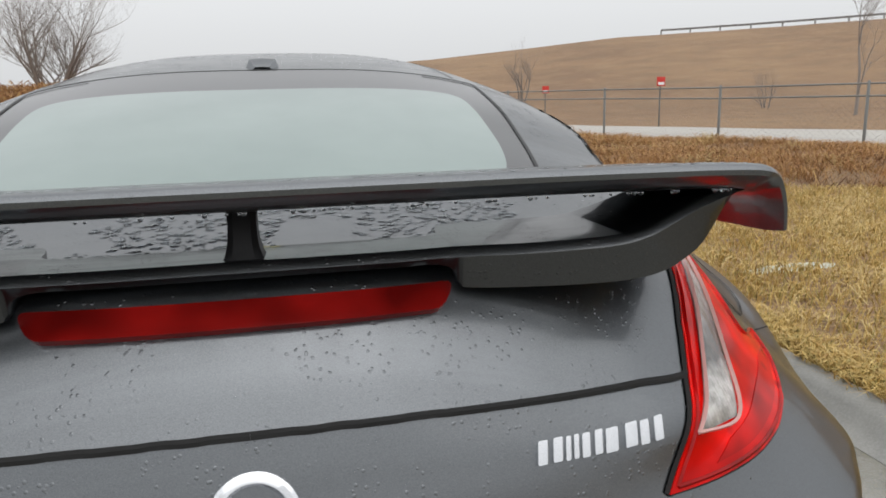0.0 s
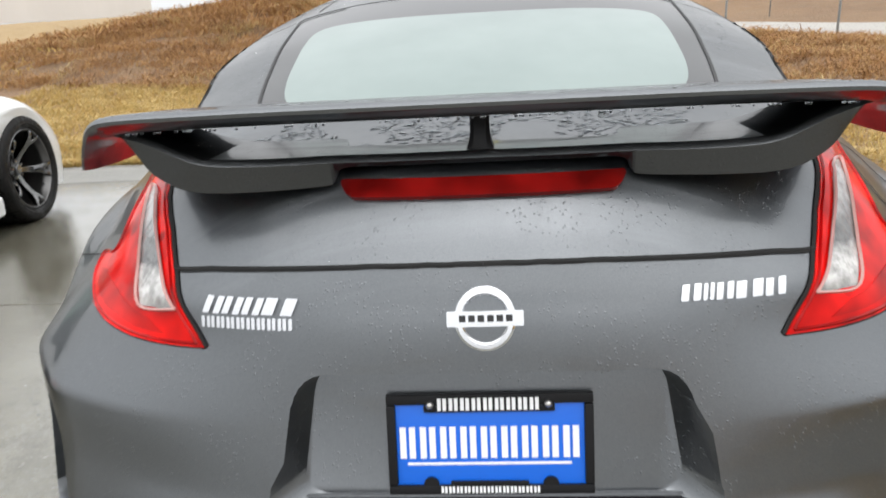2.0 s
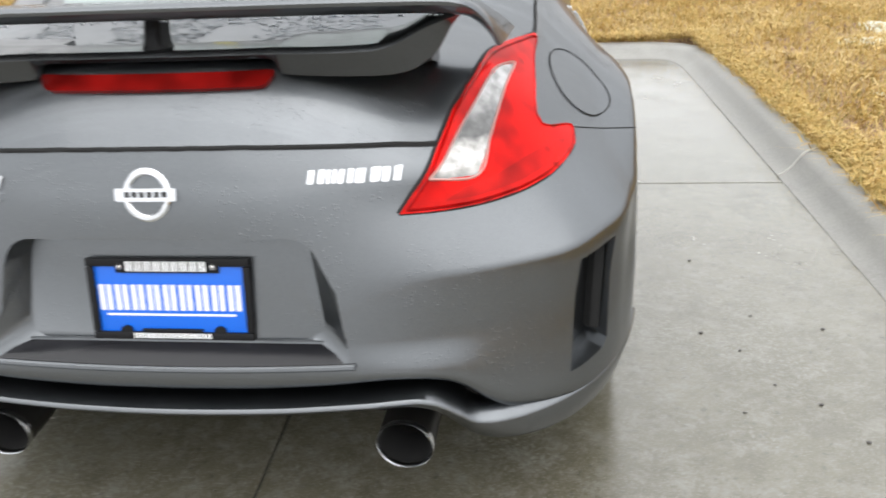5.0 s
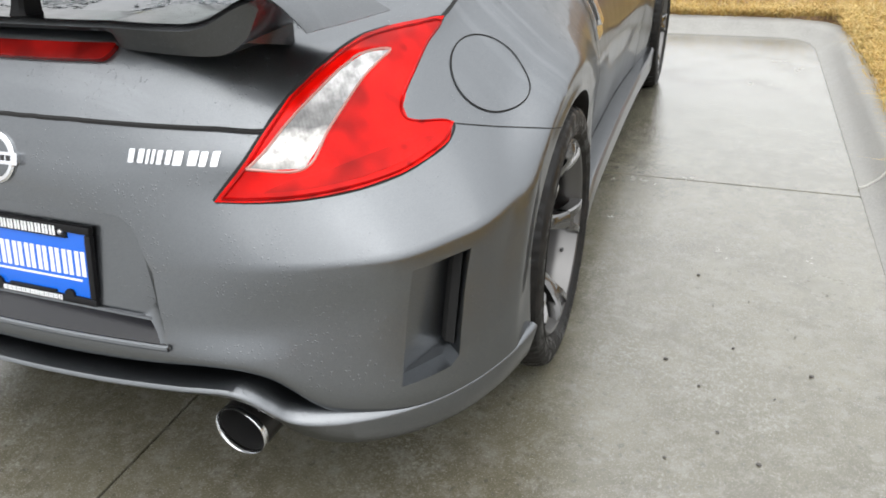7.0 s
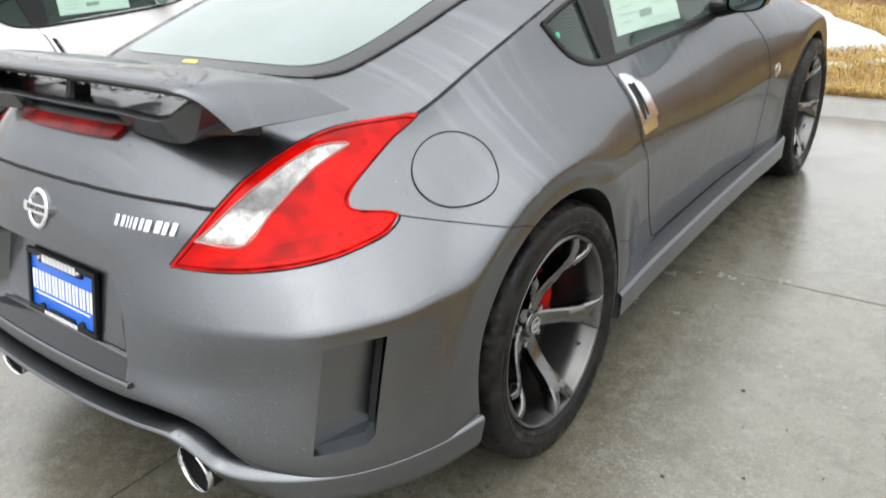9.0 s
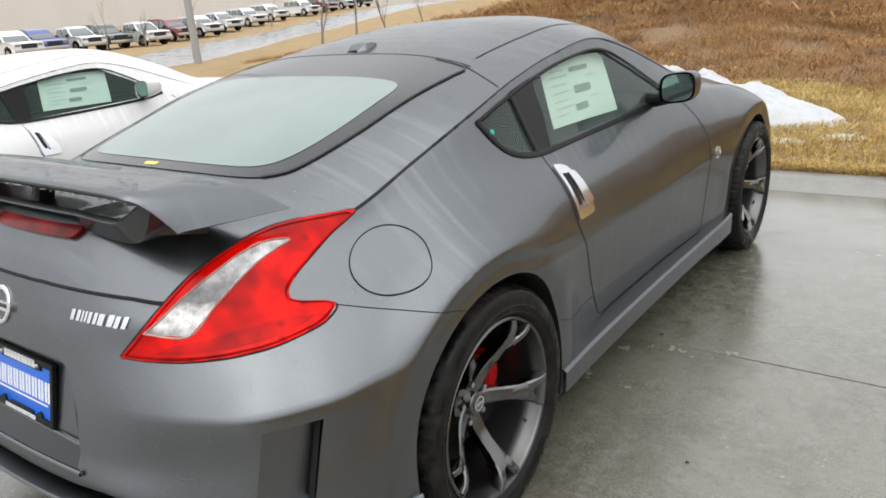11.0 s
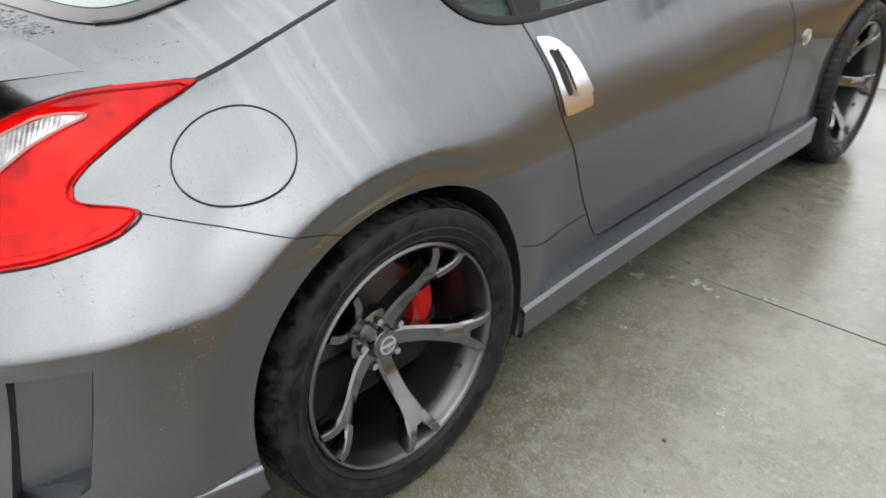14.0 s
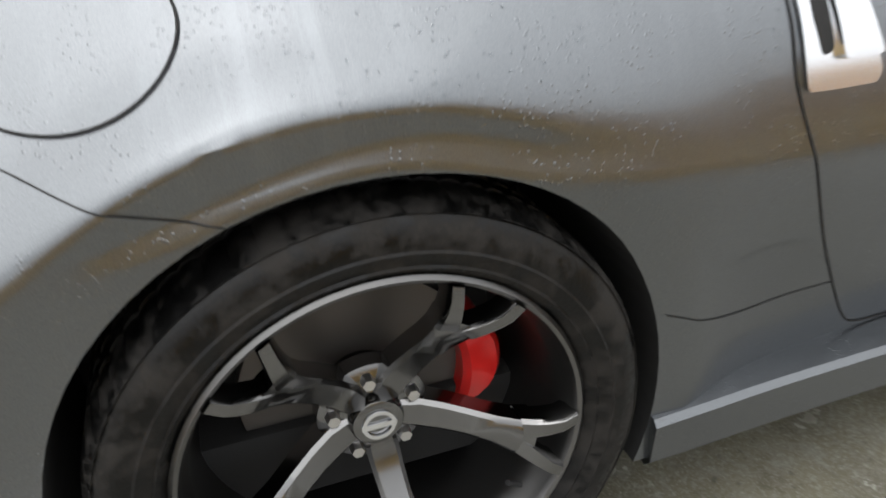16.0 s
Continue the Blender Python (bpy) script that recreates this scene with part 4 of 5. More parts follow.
bm = bmesh.new()
ring = []
for a in np.linspace(0, 2 * math.pi, 49):
    c, q = math.cos(a), math.sin(a)
    ring.append([on_back(r * c, .776 + r * q, l) for r, l in ((.0445, -.001), (.0445, .004), (.041, .0065), (.035, .0065), (.0325, .004), (.0325, -.001))])
grid_faces(bm, ring)
round_emblem = part("round_emblem", bm, CHROME, CAR, "chrome ring emblem with a cross bar")
bm = bmesh.new()
patch(bm, rounded([(-.0555, .766, 0), (.0555, .766, 0), (.0555, .787, 0), (-.0555, .787, 0)], .003), from_back, .009, .01)
bar = part("cross_bar", bm, CHROME, round_emblem)
for k in range(6):
    bm = bmesh.new()
    x = -.0375 + .0135 * k
    patch(bm, [(x, .7725), (x + .0095, .7725), (x + .0095, .7815), (x, .7815)], from_back, .0096, .01)
    part("emblem_mark", bm, BLACK, bar)


def block_badge(name, label, x0, x1, z0, z1, n, slant=.25, widths=None, rise=0.0):
    """A row of raised plain bars, two for each character."""
    thing = empty(name, label, "")
    thing.parent = CAR
    widths = widths or [1] * n
    total, x, gap = sum(widths), x0, .12
    for w in widths:
        step = (x1 - x0) * w / total
        a, b, h = x, x + step * (1 - gap / w), z1 - z0
        mid = rise * ((a + b) / 2 - x0) / (x1 - x0)
        for c, d in ((a, a + (b - a) * .38), (b - (b - a) * .38, b)):
            bm = bmesh.new()
            patch(bm, rounded([(c, z0 + mid, 0), (d, z0 + mid, 0), (d + slant * h, z1 + mid, 0), (c + slant * h, z1 + mid, 0)], .002), from_back, .004, .01)
            part("badge_bar", bm, CHROME, thing)
        x += step


block_badge("model_badge", "row of chrome badge bars on the tail", -.440, -.286, .776, .800, 4, .45, [1, 1, 1, 1.6], .004)
block_badge("dealer_badge", "row of small chrome badge bars", -.441, -.287, .755, .772, 9, 0.0, None, .004)
block_badge("sport_badge", "row of bold chrome badge bars on the tail", .282, .444, .786, .808, 5, .15, [1, .6, .9, 1.4, 1.1], -.006)

# dealer plate in a black frame
plate = empty("number_plate", "blue dealer plate in a black plastic frame", "")
plate.parent = CAR
lean = Matrix.Translation((0, .166, .568)) @ Matrix.Rotation(math.atan2(-.034, .15), 4, "X")
BLUE = Mat("blue_plate_print", (0.002, 0.125, 0.66), 0.35, Coat_Weight=0.2).m
PRINT = Mat("white_print", (0.82, 0.83, 0.84), 0.35).m


def plate_box(name, x0, x1, z0, z1, d0, d1, mat, bevel=0.0015, parent=None):
    bm = bmesh.new()
    box(bm, (x0, -d1, z0), (x1, -d0, z1), bevel)
    bmesh.ops.transform(bm, matrix=lean, verts=bm.verts)
    return part(name, bm, mat, parent or plate)


face = plate_box("plate_face", -.150, .150, -.072, .072, -.004, .002, BLUE)
plate_box("frame_bottom", -.158, .158, -.080, -.064, -.004, .008, SATIN, .003)
plate_box("frame_top", -.158, .158, .064, .080, -.004, .008, SATIN, .003)
plate_box("frame_side", -.158, -.144, -.0635, .0635, -.004, .008, SATIN, .003)
plate_box("frame_side", .144, .158, -.0635, .0635, -.004, .008, SATIN, .003)
plate_box("frame_tab", -.100, .100, .052, .0635, -.004, .0075, SATIN, .002)
plate_box("frame_tab", -.062, .058, -.0635, -.058, -.004, .0075, SATIN, .002)
for sx in (-1, 1):
    bm = bmesh.new()
    bmesh.ops.create_cone(bm, cap_ends=True, segments=24, radius1=.012, radius2=.012, depth=.008, matrix=lean @ Matrix.Translation((sx * .092, -.003, -.0635)) @ Matrix.Rotation(radians(90), 4, "X"))
    part("frame_boss", bm, SATIN, plate)
    bm = bmesh.new()
    bmesh.ops.create_uvsphere(bm, u_segments=14, v_segments=8, radius=.0062, matrix=lean @ Matrix.Translation((sx * .090, -.0078, .0645)))
    part("screw", bm, STEEL, plate)
for n, x0, x1, z0, z1, d in ((9, -.142, .140, -.022, .028, .0026), (9, -.080, .078, .0555, .0745, .0083), (13, -.078, .076, -.0755, -.0655, .0083)):
    step = (x1 - x0) / n
    for k in range(n):
        for c in (.10, .56):
            plate_box("print_bar", x0 + step * (k + c), x0 + step * (k + c + .31), z0, z1, d - .001, d + .0004, PRINT, .0, face)
plate_box("underline", -.128, .124, -.0325, -.0285, .0016, .003, PRINT, 0, face)

# black plastic insert on the shelf under the plate, between two raised rims
bm = bmesh.new()
front_rim = [Vector((x, .087 + .009 * (x / .36) ** 2, .4640 + .007 * (x / .36) ** 2)) for x in np.linspace(-.355, .355, 25)]
back_rim = [Vector((x, .1435, .4905)) for x in np.linspace(-.303, .303, 25)]
grid_faces(bm, [[a + Vector((0, .004, .005)), a.lerp(b, .5) + Vector((0, 0, .0040)), b + Vector((0, 0, .0012))] for a, b in zip(front_rim, back_rim)])
part("recess_insert", bm, Mat("wet_black_plastic", (0.012, 0.012, 0.014), 0.16, Specular_IOR_Level=0.35).m, CAR, "wet black plastic insert under the plate")
for line, radius in ((front_rim, .0062), (back_rim, .0042), ([front_rim[-1], back_rim[-1]], .0035), ([front_rim[0], back_rim[0]], .0035)):
    part("recess_rim", tube(bmesh.new(), line, radius, 8), GREY, CAR)

# fender badges and price sheet
for mirror in (False, True):
    bm = bmesh.new()
    rows = []
    for a in np.linspace(0, 2 * math.pi, 33):
        rows.append([from_side(2.86 + r * math.cos(a), .645 + r * 1.05 * math.sin(a), l)[0] for r, l in ((.026, -.001), (.026, .004), (.022, .005), (.0205, -.001))])
    grid_faces(bm, rows)
    patch(bm, [(2.838, .655), (2.876, .668), (2.868, .645), (2.884, .633), (2.842, .622), (2.852, .645)], from_side, .006, .01)
    if mirror:
        bmesh.ops.transform(bm, matrix=flip, verts=bm.verts)
    part("fender_badge", bm, CHROME, CAR, "small round chrome badge")
PAPER = Mat("paper_sheet", (0.78, 0.80, 0.78), 0.7).m
GREY_PRINT = Mat("grey_print", (0.30, 0.33, 0.32), 0.7).m
PALE_PRINT = Mat("pale_print", (0.56, 0.59, 0.57), 0.7).m
bm = bmesh.new()
rows = [[(from_side(y + (z - .955) * .28, z)[0].x - .030, y + (z - .955) * .28, z + (y - 1.65) * -.02) for y in np.linspace(1.640, 2.13, 5)] for z in np.linspace(.958, 1.165, 5)]
grid_faces(bm, rows)
sheet = part("price_sheet", bm, PAPER, CAR, "white printed price sheet inside the door window")
for y0, y1, z0, z1 in ((1.85, 1.97, 1.045, 1.068), (1.83, 1.92, .99, 1.01), (1.69, 1.78, 1.14, 1.146), (1.69, 1.82, 1.105, 1.111), (1.69, 1.80, 1.08, 1.085), (1.69, 1.81, 1.055, 1.06), (1.84, 1.98, 1.115, 1.13), (1.69, 1.79, 1.03, 1.034), (1.69, 1.82, 1.008, 1.012), (1.69, 1.77, .986, .99), (1.95, 2.03, 1.09, 1.094), (1.95, 2.02, 1.02, 1.024), (1.70, 1.80, 1.125, 1.129)):
    bm = bmesh.new()
    grid_faces(bm, [[(from_side(y + (z - .955) * .28, z)[0].x - .0285, y + (z - .955) * .28, z) for y in (y0, y1)] for z in (z0, z1)])
    part("print_bar", bm, GREY_PRINT if z1 - z0 > .012 else PALE_PRINT, sheet)

# mirrors
for mirror in (False, True):
    glass_parts = empty("door_mirror", "grey door mirror on a black stalk", "")
    glass_parts.parent = CAR
    c = Vector((.908, 2.245, 1.013))
    shell, pane, stalk = bmesh.new(), bmesh.new(), bmesh.new()
    rows = []
    for t, g in ((0, 1.0), (.03, 1.03), (.07, .98), (.11, .82), (.14, .55), (.15, .2)):
        row = []
        for a in np.linspace(0, 2 * math.pi, 28, endpoint=False):
            x, z = math.cos(a), math.sin(a)
            x, z = math.copysign(abs(x) ** .6, x) * .068, math.copysign(abs(z) ** .6, z) * .056
            row.append(c + Vector((x * g, t, z * g + x * .12)))
        rows.append(row)
    grid_faces(shell, rows, closed=True)
    shell.faces.new(shell.verts[-28:])
    grid_faces(pane, [[c + Vector((math.copysign(abs(math.cos(a)) ** .6, math.cos(a)) * .058 * g, .006, math.copysign(abs(math.sin(a)) ** .6, math.sin(a)) * .049 * g + math.copysign(abs(math.cos(a)) ** .6, math.cos(a)) * .058 * g * .12)) for a in np.linspace(0, 2 * math.pi, 28, endpoint=False)] for g in (1, .5, .05)], closed=True)
    tube(stalk, [(.74, 2.36, .95), (.80, 2.34, .953), (.87, 2.31, .968)], [.03, .026, .02], 10)
    for m, name, mat in ((shell, "mirror_housing", GREY), (pane, "mirror_glass", Mat("mirror_pane", (0.30, 0.38, 0.37), 0.05, 1.0).m), (stalk, "mirror_stalk", SATIN)):
        if mirror:
            bmesh.ops.transform(m, matrix=flip, verts=m.verts)
        part(name, m, mat, glass_parts)


# ---- the white coupe beside it ----
white_car = copy_thing(CAR, pose(-3.53, .10, 0, 0, 0, 5.7))
tagged(white_car, "white two-door sports coupe, wet, parked alongside", "car")
UNSEEN = ("rear_wing", "number_plate", "model_badge", "dealer_badge", "sport_badge", "round_emblem")
for o in [o for o in white_car.children if o.name.split(".")[0] in UNSEEN]:
    for child in (*o.children_recursive, o):
        bpy.data.objects.remove(child)
for o in white_car.children:  # all but the wheels lowered to fit the camera's view
    if not o.name.startswith("wheel"):
        o.matrix_basis = Matrix.Translation((0, 0, -.05)) @ o.matrix_basis
for o in white_car.children_recursive:
    for slot in o.material_slots:
        if slot.material in (GREY, SHADED_GREY):
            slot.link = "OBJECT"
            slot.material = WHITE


# ---- ground ----
def lawn_edge(x, y):
    """How far a place lies beyond the line where the mown lawn turns to rough brush."""
    return y - (9.25 - 0.65 * x if x > 0 else 9.25 - 0.16 * x)


def lane(x, y):
    return 0.85 * x + 0.52 * y


STREET = [(-19, 7), (-23.5, 13), (-29.4, 21.4), (-37, 31), (-44.5, 42), (-52, 57), (-57, 74), (-60, 95)]


def street(x, y):
    """Distance out along the street's normal."""
    return -0.80 * x - 0.60 * y


def ground_height(x, y):
    if x < 1.985 and y < 4.97:
        return -0.2
    d = math.hypot(x, y + 0.5)
    az = math.degrees(math.atan2(x, y + 0.5))
    front, side = 0.62 + 0.38 * smooth_step(5.0, 8.0, y), 0.86 + 0.14 * smooth_step(2.0, 4.0, x)
    step = front + (side - front) * smooth_step(1.3, 2.3, x)
    z = 0.118 * step + 0.02 * noise.noise((x * 0.35, y * 0.35, 0)) * sharpen(2.2, 6, d - 1)
    east = smooth_step(-32, -12, az)
    if y > 0:
        z += 0.010 * max(0.0, d - 22) * (1 - sharpen(80, 200, d)) * east
    crest = np.interp(az, [-180, -45, -30, -12, 11, 25, 46, 72, 150, 180], [0.2, 0.2, 0.6, 2.2, 4.0, 5.7, 6.3, 0.6, 0.2, 0.2])
    z += crest * smooth_step(26, 84, d) * east
    z += 1.6 * smooth_step(60, 105, d) * (1 - east) * smooth_step(-85, -65, az)
    z -= 0.12 * (1 - east) * smooth_step(12, 22, d) + 0.16 * (1 - east) * smooth_step(22, 34, d)
    z += 1.25 * smooth_step(10, 20, d) * smooth_step(44, 25, d) * smooth_step(-50, -16, az) * smooth_step(4, -8, az)
    rough = smooth_step(-.1, 1.2, lawn_edge(x, y)) * smooth_step(26, 16, d) * smooth_step(12.9, 11.6, lane(x, y))
    z += rough * (0.09 + 0.15 * noise.noise((x * 0.7, y * 0.7, 3)) + 0.13 * noise.noise((x * 1.9, y * 1.9, 8)))
    return z


bm = bmesh.new()
ax = sorted(set([-900, -400, -220, -150, -110] + list(np.arange(-80, -20, 4.0)) + list(np.arange(-20, -12, 0.8)) + list(np.arange(-12, 1.9, 0.3)) + [1.98, 1.99] + list(np.arange(2.3, 10, 0.3)) + list(np.arange(10, 16, 0.6)) + list(np.arange(16, 90, 4.0)) + [120, 200, 400, 900]))
ay = sorted(set([-900, -400, -150, -80] + list(np.arange(-40, 4.9, 2.0)) + [4.965, 4.975] + list(np.arange(5.2, 17, 0.3)) + list(np.arange(17, 20, 0.6)) + list(np.arange(20, 100, 4.0)) + [130, 200, 400, 900]))
grid_faces(bm, [[(x, y, ground_height(x, y)) for x in ax] for y in ay])
ground = tagged(part("ground", bm, TURF, sharp=0), "dormant straw-brown grass rising to a low embankment", "ground", kind="structure")


def ribbon_road(name, points, width, material, label, lift):
    """A strip laid on the ground along points."""
    pts = curve([(x, y, 0) for x, y in points], 60)
    rows = []
    for k, p in enumerate(pts):
        way = (pts[min(k + 1, 59)] - pts[max(k - 1, 0)]).normalized()
        side = Vector((way.y, -way.x, 0))
        row = []
        for t in np.linspace(-.5, .5, 7):
            q = p + side * width * t
            row.append((q.x, q.y, ground_height(q.x, q.y) + lift - (0.25 if abs(t) > .49 else 0)))
        rows.append(row)
    b = bmesh.new()
    grid_faces(b, rows)
    return tagged(part(name, b, material), label, "road", kind="structure")


def wet_road():
    p = Mat("wet_road", (0.2, 0.2, 0.2), 0.2).world()
    p.to("Base Color", p.mix(p.noise(0.4, 4), (0.16, 0.158, 0.152), (0.27, 0.265, 0.255)))
    p.to("Roughness", p.ramp(p.noise(0.9, 4), (0.35, 0.10), (0.65, 0.35)))
    return p.m


ROAD = wet_road()
ribbon_road("road", [(23, -7.2), (17, 2.6), (13.4, 8.4), (10.6, 13.0), (8.5, 16.4), (5.4, 21.5), (0, 30), (-7, 40)], 4.4, Mat("gravel_lane", (0.36, 0.34, 0.31), 0.7).m, "pale wet gravel lane beyond the fence", 0.05)
ribbon_road("street", STREET, 9.0, ROAD, "wet grey street with grass verges", 0.05)

# pavement: separately poured slabs with saw-cut joints
bm = bmesh.new()
box(bm, (-40, -44, -0.30), (1.90, 4.85, -0.012))
pavement = tagged(part("pavement", bm, Mat("joint_dirt", (0.05, 0.045, 0.04), 0.9).m, smooth=False), "wet grey concrete parking apron with saw-cut joints", "pavement", kind="structure")
CUT_X = [1.815, .043, -3.65, -7.35, -11.05, -20, -40]
CUT_Y = [4.715, 2.172, -2.4, -6.9, -11.4, -20, -40]
for i, (x1, x0) in enumerate(zip(CUT_X, CUT_X[1:])):
    for y1, y0 in zip(CUT_Y, CUT_Y[1:]):
        bm = bmesh.new()
        box(bm, (x0 + .003, y0 + .003, -.2), (x1 - .003, y1 - .003, 0), .004)
        part("slab", bm, CONCRETE, pavement, smooth=False)

bm = bmesh.new()
prof = [(.0, -0.1), (.0, 0.003), (.030, .012), (.066, .040), (.092, .074), (.112, .094), (.140, .104), (.180, .108), (.194, .102), (.194, -0.1)]
CORNER = [(1.80, -40), (1.80, -20), (1.80, -8), (1.80, -3), (1.80, 0), (1.80, 1.5), (1.80, 3.0), (1.80, 4.1), (1.797, 4.42), (1.77, 4.58), (1.71, 4.665), (1.62, 4.695), (1.4, 4.70), (0.6, 4.70), (-1, 4.70), (-4, 4.70), (-8, 4.70), (-20, 4.70), (-40, 4.70)]
rows = []
for k, (x, y) in enumerate(CORNER):
    a, b = CORNER[max(k - 1, 0)], CORNER[min(k + 1, len(CORNER) - 1)]
    way = Vector((b[0] - a[0], b[1] - a[1], 0)).normalized()
    out = Vector((way.y, -way.x, 0))
    far = smooth_step(4.1, 4.69, y)
    low, wide = 1.0 - .30 * far, 1.0 + .50 * far
    rows.append([(x + out.x * d * wide, y + out.y * d * wide, z * (low if z > 0 else 1) + .004 * noise.noise((x * 2, y * 2, 5))) for d, z in prof])
grid_faces(bm, rows)
kerb = tagged(part("kerb", bm, KERB), "worn wet concrete kerb between the apron and the grass", "kerb", kind="structure")
part("joint_filler", tube(bmesh.new(), [(1.80 + d, 2.245 + .35 * d, z + .002) for d, z in prof[1:9]], .006, 6), Mat("pale_joint_filler", (0.42, 0.41, 0.38), 0.7).m, kerb, "pale filled joint across the kerb")


# ---- grass and brush ----
def straw(name, *tones):
    p = Mat(name, tones[0], 0.75)
    g = p.n.new("ShaderNodeNewGeometry")
    r = p.n.new("ShaderNodeValToRGB")
    e = r.color_ramp.elements
    while len(e) < len(tones):
        e.new(0.5)
    for k, (item, c) in enumerate(zip(e, tones)):
        item.position, item.color = k / (len(tones) - 1), (*c, 1)
    p.l.new(g.outputs["Random Per Island"], r.inputs[0])
    p.to("Base Color", r.outputs[0])
    return p.m


STRAW = straw("dry_grass", (0.455, 0.278, 0.065), (0.590, 0.406, 0.128), (0.333, 0.190, 0.047), (0.645, 0.484, 0.185), (0.262, 0.214, 0.060), (0.505, 0.320, 0.078))
BRUSH = straw("rust_brush", (0.311, 0.139, 0.042), (0.420, 0.235, 0.080), (0.168, 0.071, 0.029), (0.361, 0.168, 0.050), (0.487, 0.311, 0.118), (0.235, 0.109, 0.038))
PALE_STRAW = straw("pale_straw", (0.61, 0.46, 0.20), (0.54, 0.37, 0.12), (0.66, 0.52, 0.26), (0.45, 0.31, 0.10))
TAN_BRUSH = straw("tan_brush", (0.487, 0.336, 0.143), (0.554, 0.412, 0.202), (0.386, 0.252, 0.092), (0.454, 0.353, 0.160), (0.336, 0.277, 0.109))
DARK_BRUSH = straw("dark_brush", (0.143, 0.063, 0.029), (0.210, 0.092, 0.038), (0.092, 0.046, 0.025), (0.269, 0.126, 0.042))
rng = np.random.default_rng(7)


def blades(name, places, length, width, lean, per, material, label, spread):
    """Many bent blades round the places given, as one mesh."""
    n = len(places)
    base = np.repeat(np.asarray(places, float), per, axis=0)
    m = len(base)
    base[:, :2] += rng.normal(0, spread, (m, 2))
    ang = rng.uniform(0, 2 * math.pi, m)
    L = length * rng.uniform(0.45, 1.3, m)
    out = lean * rng.uniform(0.2, 1.5, m) * L
    dx, dy = np.cos(ang), np.sin(ang)
    w = width * rng.uniform(0.6, 1.4, m) / 2
    a2 = rng.uniform(0, 2 * math.pi, m)
    sx, sy = np.cos(a2) * w, np.sin(a2) * w
    v = np.empty((m, 5, 3))
    v[:, 0] = base + np.stack([-sx, -sy, np.full(m, -0.02)], 1)
    v[:, 1] = base + np.stack([sx, sy, np.full(m, -0.02)], 1)
    midp = base + np.stack([dx * out * .35, dy * out * .35, L * .6], 1)
    v[:, 2] = midp + np.stack([sx * .8, sy * .8, np.zeros(m)], 1)
    v[:, 3] = midp - np.stack([sx * .8, sy * .8, np.zeros(m)], 1)
    v[:, 4] = base + np.stack([dx * out, dy * out, L * np.clip(1.0 - 0.25 * lean, 0.5, 1)], 1)
    k = np.arange(m)[:, None] * 5
    faces = (k + np.array([[0, 1, 2, 3]])).tolist() + (k + np.array([[3, 2, 4]])).tolist()
    me = bpy.data.meshes.new(name)
    me.from_pydata(v.reshape(-1, 3).tolist(), [], faces)
    me.materials.append(material)
    return tagged(new(name, me), label, "grass", kind="stuff")


def scatter(n, x0, x1, y0, y1, keep):
    pts = []
    for x, y in zip(rng.uniform(x0, x1, n), rng.uniform(y0, y1, n)):
        if keep(x, y):
            pts.append((x, y, ground_height(x, y)))
    return pts


off_apron = lambda x, y: x > 2.02 or y > 5.01  # noqa: E731
blades("lawn", scatter(17000, 2.02, 7, -3.5, 9.5, lambda x, y: off_apron(x, y)  and lawn_edge(x, y) < .2) + scatter(13000, -7, 2.2, 5.02, 10.6, lambda x, y: off_apron(x, y) and lawn_edge(x, y) < .2),
       0.075, 0.006, 1.3, 8, STRAW, "dormant straw-coloured lawn with flattened tufts", 0.03)
tuft = lambda x, y: off_apron(x, y) and lawn_edge(x, y) < .1 and noise.noise((x * 2.1, y * 2.1, 21)) + .5 * noise.noise((x * 6, y * 6, 3)) > .12  # noqa: E731
blades("straw_tuft", scatter(9000, 2.06, 6.5, -1.5, 9.5, tuft) + scatter(7000, -6, 2.2, 5.02, 10.2, tuft), 0.10, 0.005, 2.6, 7, PALE_STRAW, "pale flattened straw lying over the lawn", 0.035)
blades("lawn_verge", scatter(3400, 2.0, 2.12, -3.5, 5.2, lambda x, y: True) + scatter(2600, -6, 2.1, 4.99, 5.10, lambda x, y: True), 0.07, 0.006, 1.6, 7, STRAW, "straw grass leaning over the kerb", 0.02)
in_brush = lambda x, y: lawn_edge(x, y) > .25 * noise.noise((x * 1.7, y * 1.7, 2)) and lane(x, y) < 12.9  # noqa: E731
clump = lambda x, y: noise.noise((x * .9, y * .9, 11)) + .6 * noise.noise((x * 2.3, y * 2.3, 5))  # noqa: E731
blades("brush", scatter(15000, -12, 9, 5, 18, lambda x, y: in_brush(x, y) and clump(x, y) > -.30) + scatter(7000, -16, 1, 14, 24, lambda x, y: clump(x, y) > -.30), 0.17, 0.007, 2.4, 14, BRUSH, "matted rust-brown dead brush", 0.10)
blades("tan_brush", scatter(9000, -12, 9, 5, 18, lambda x, y: in_brush(x, y) and clump(x + 40, y) > .38) + scatter(4000, -16, 1, 14, 24, lambda x, y: clump(x + 40, y) > .38), 0.20, 0.007, 2.2, 12, TAN_BRUSH, "pale tan tufts of dead grass among the brush", 0.09)
blades("dark_brush", scatter(7000, -12, 9, 5, 18, lambda x, y: in_brush(x, y) and clump(x - 30, y + 9) > .16), 0.13, 0.006, 2.0, 12, DARK_BRUSH, "dark brown patches of dead brush", 0.08)
blades("street_verge", scatter(9000, -34, -8, 5.2, 34, lambda x, y: street(x, y) < 0.6 and lawn_edge(x, y) < 3), 0.09, 0.02, 1.5, 7, STRAW, "straw-coloured grass verge beside the street", 0.12)
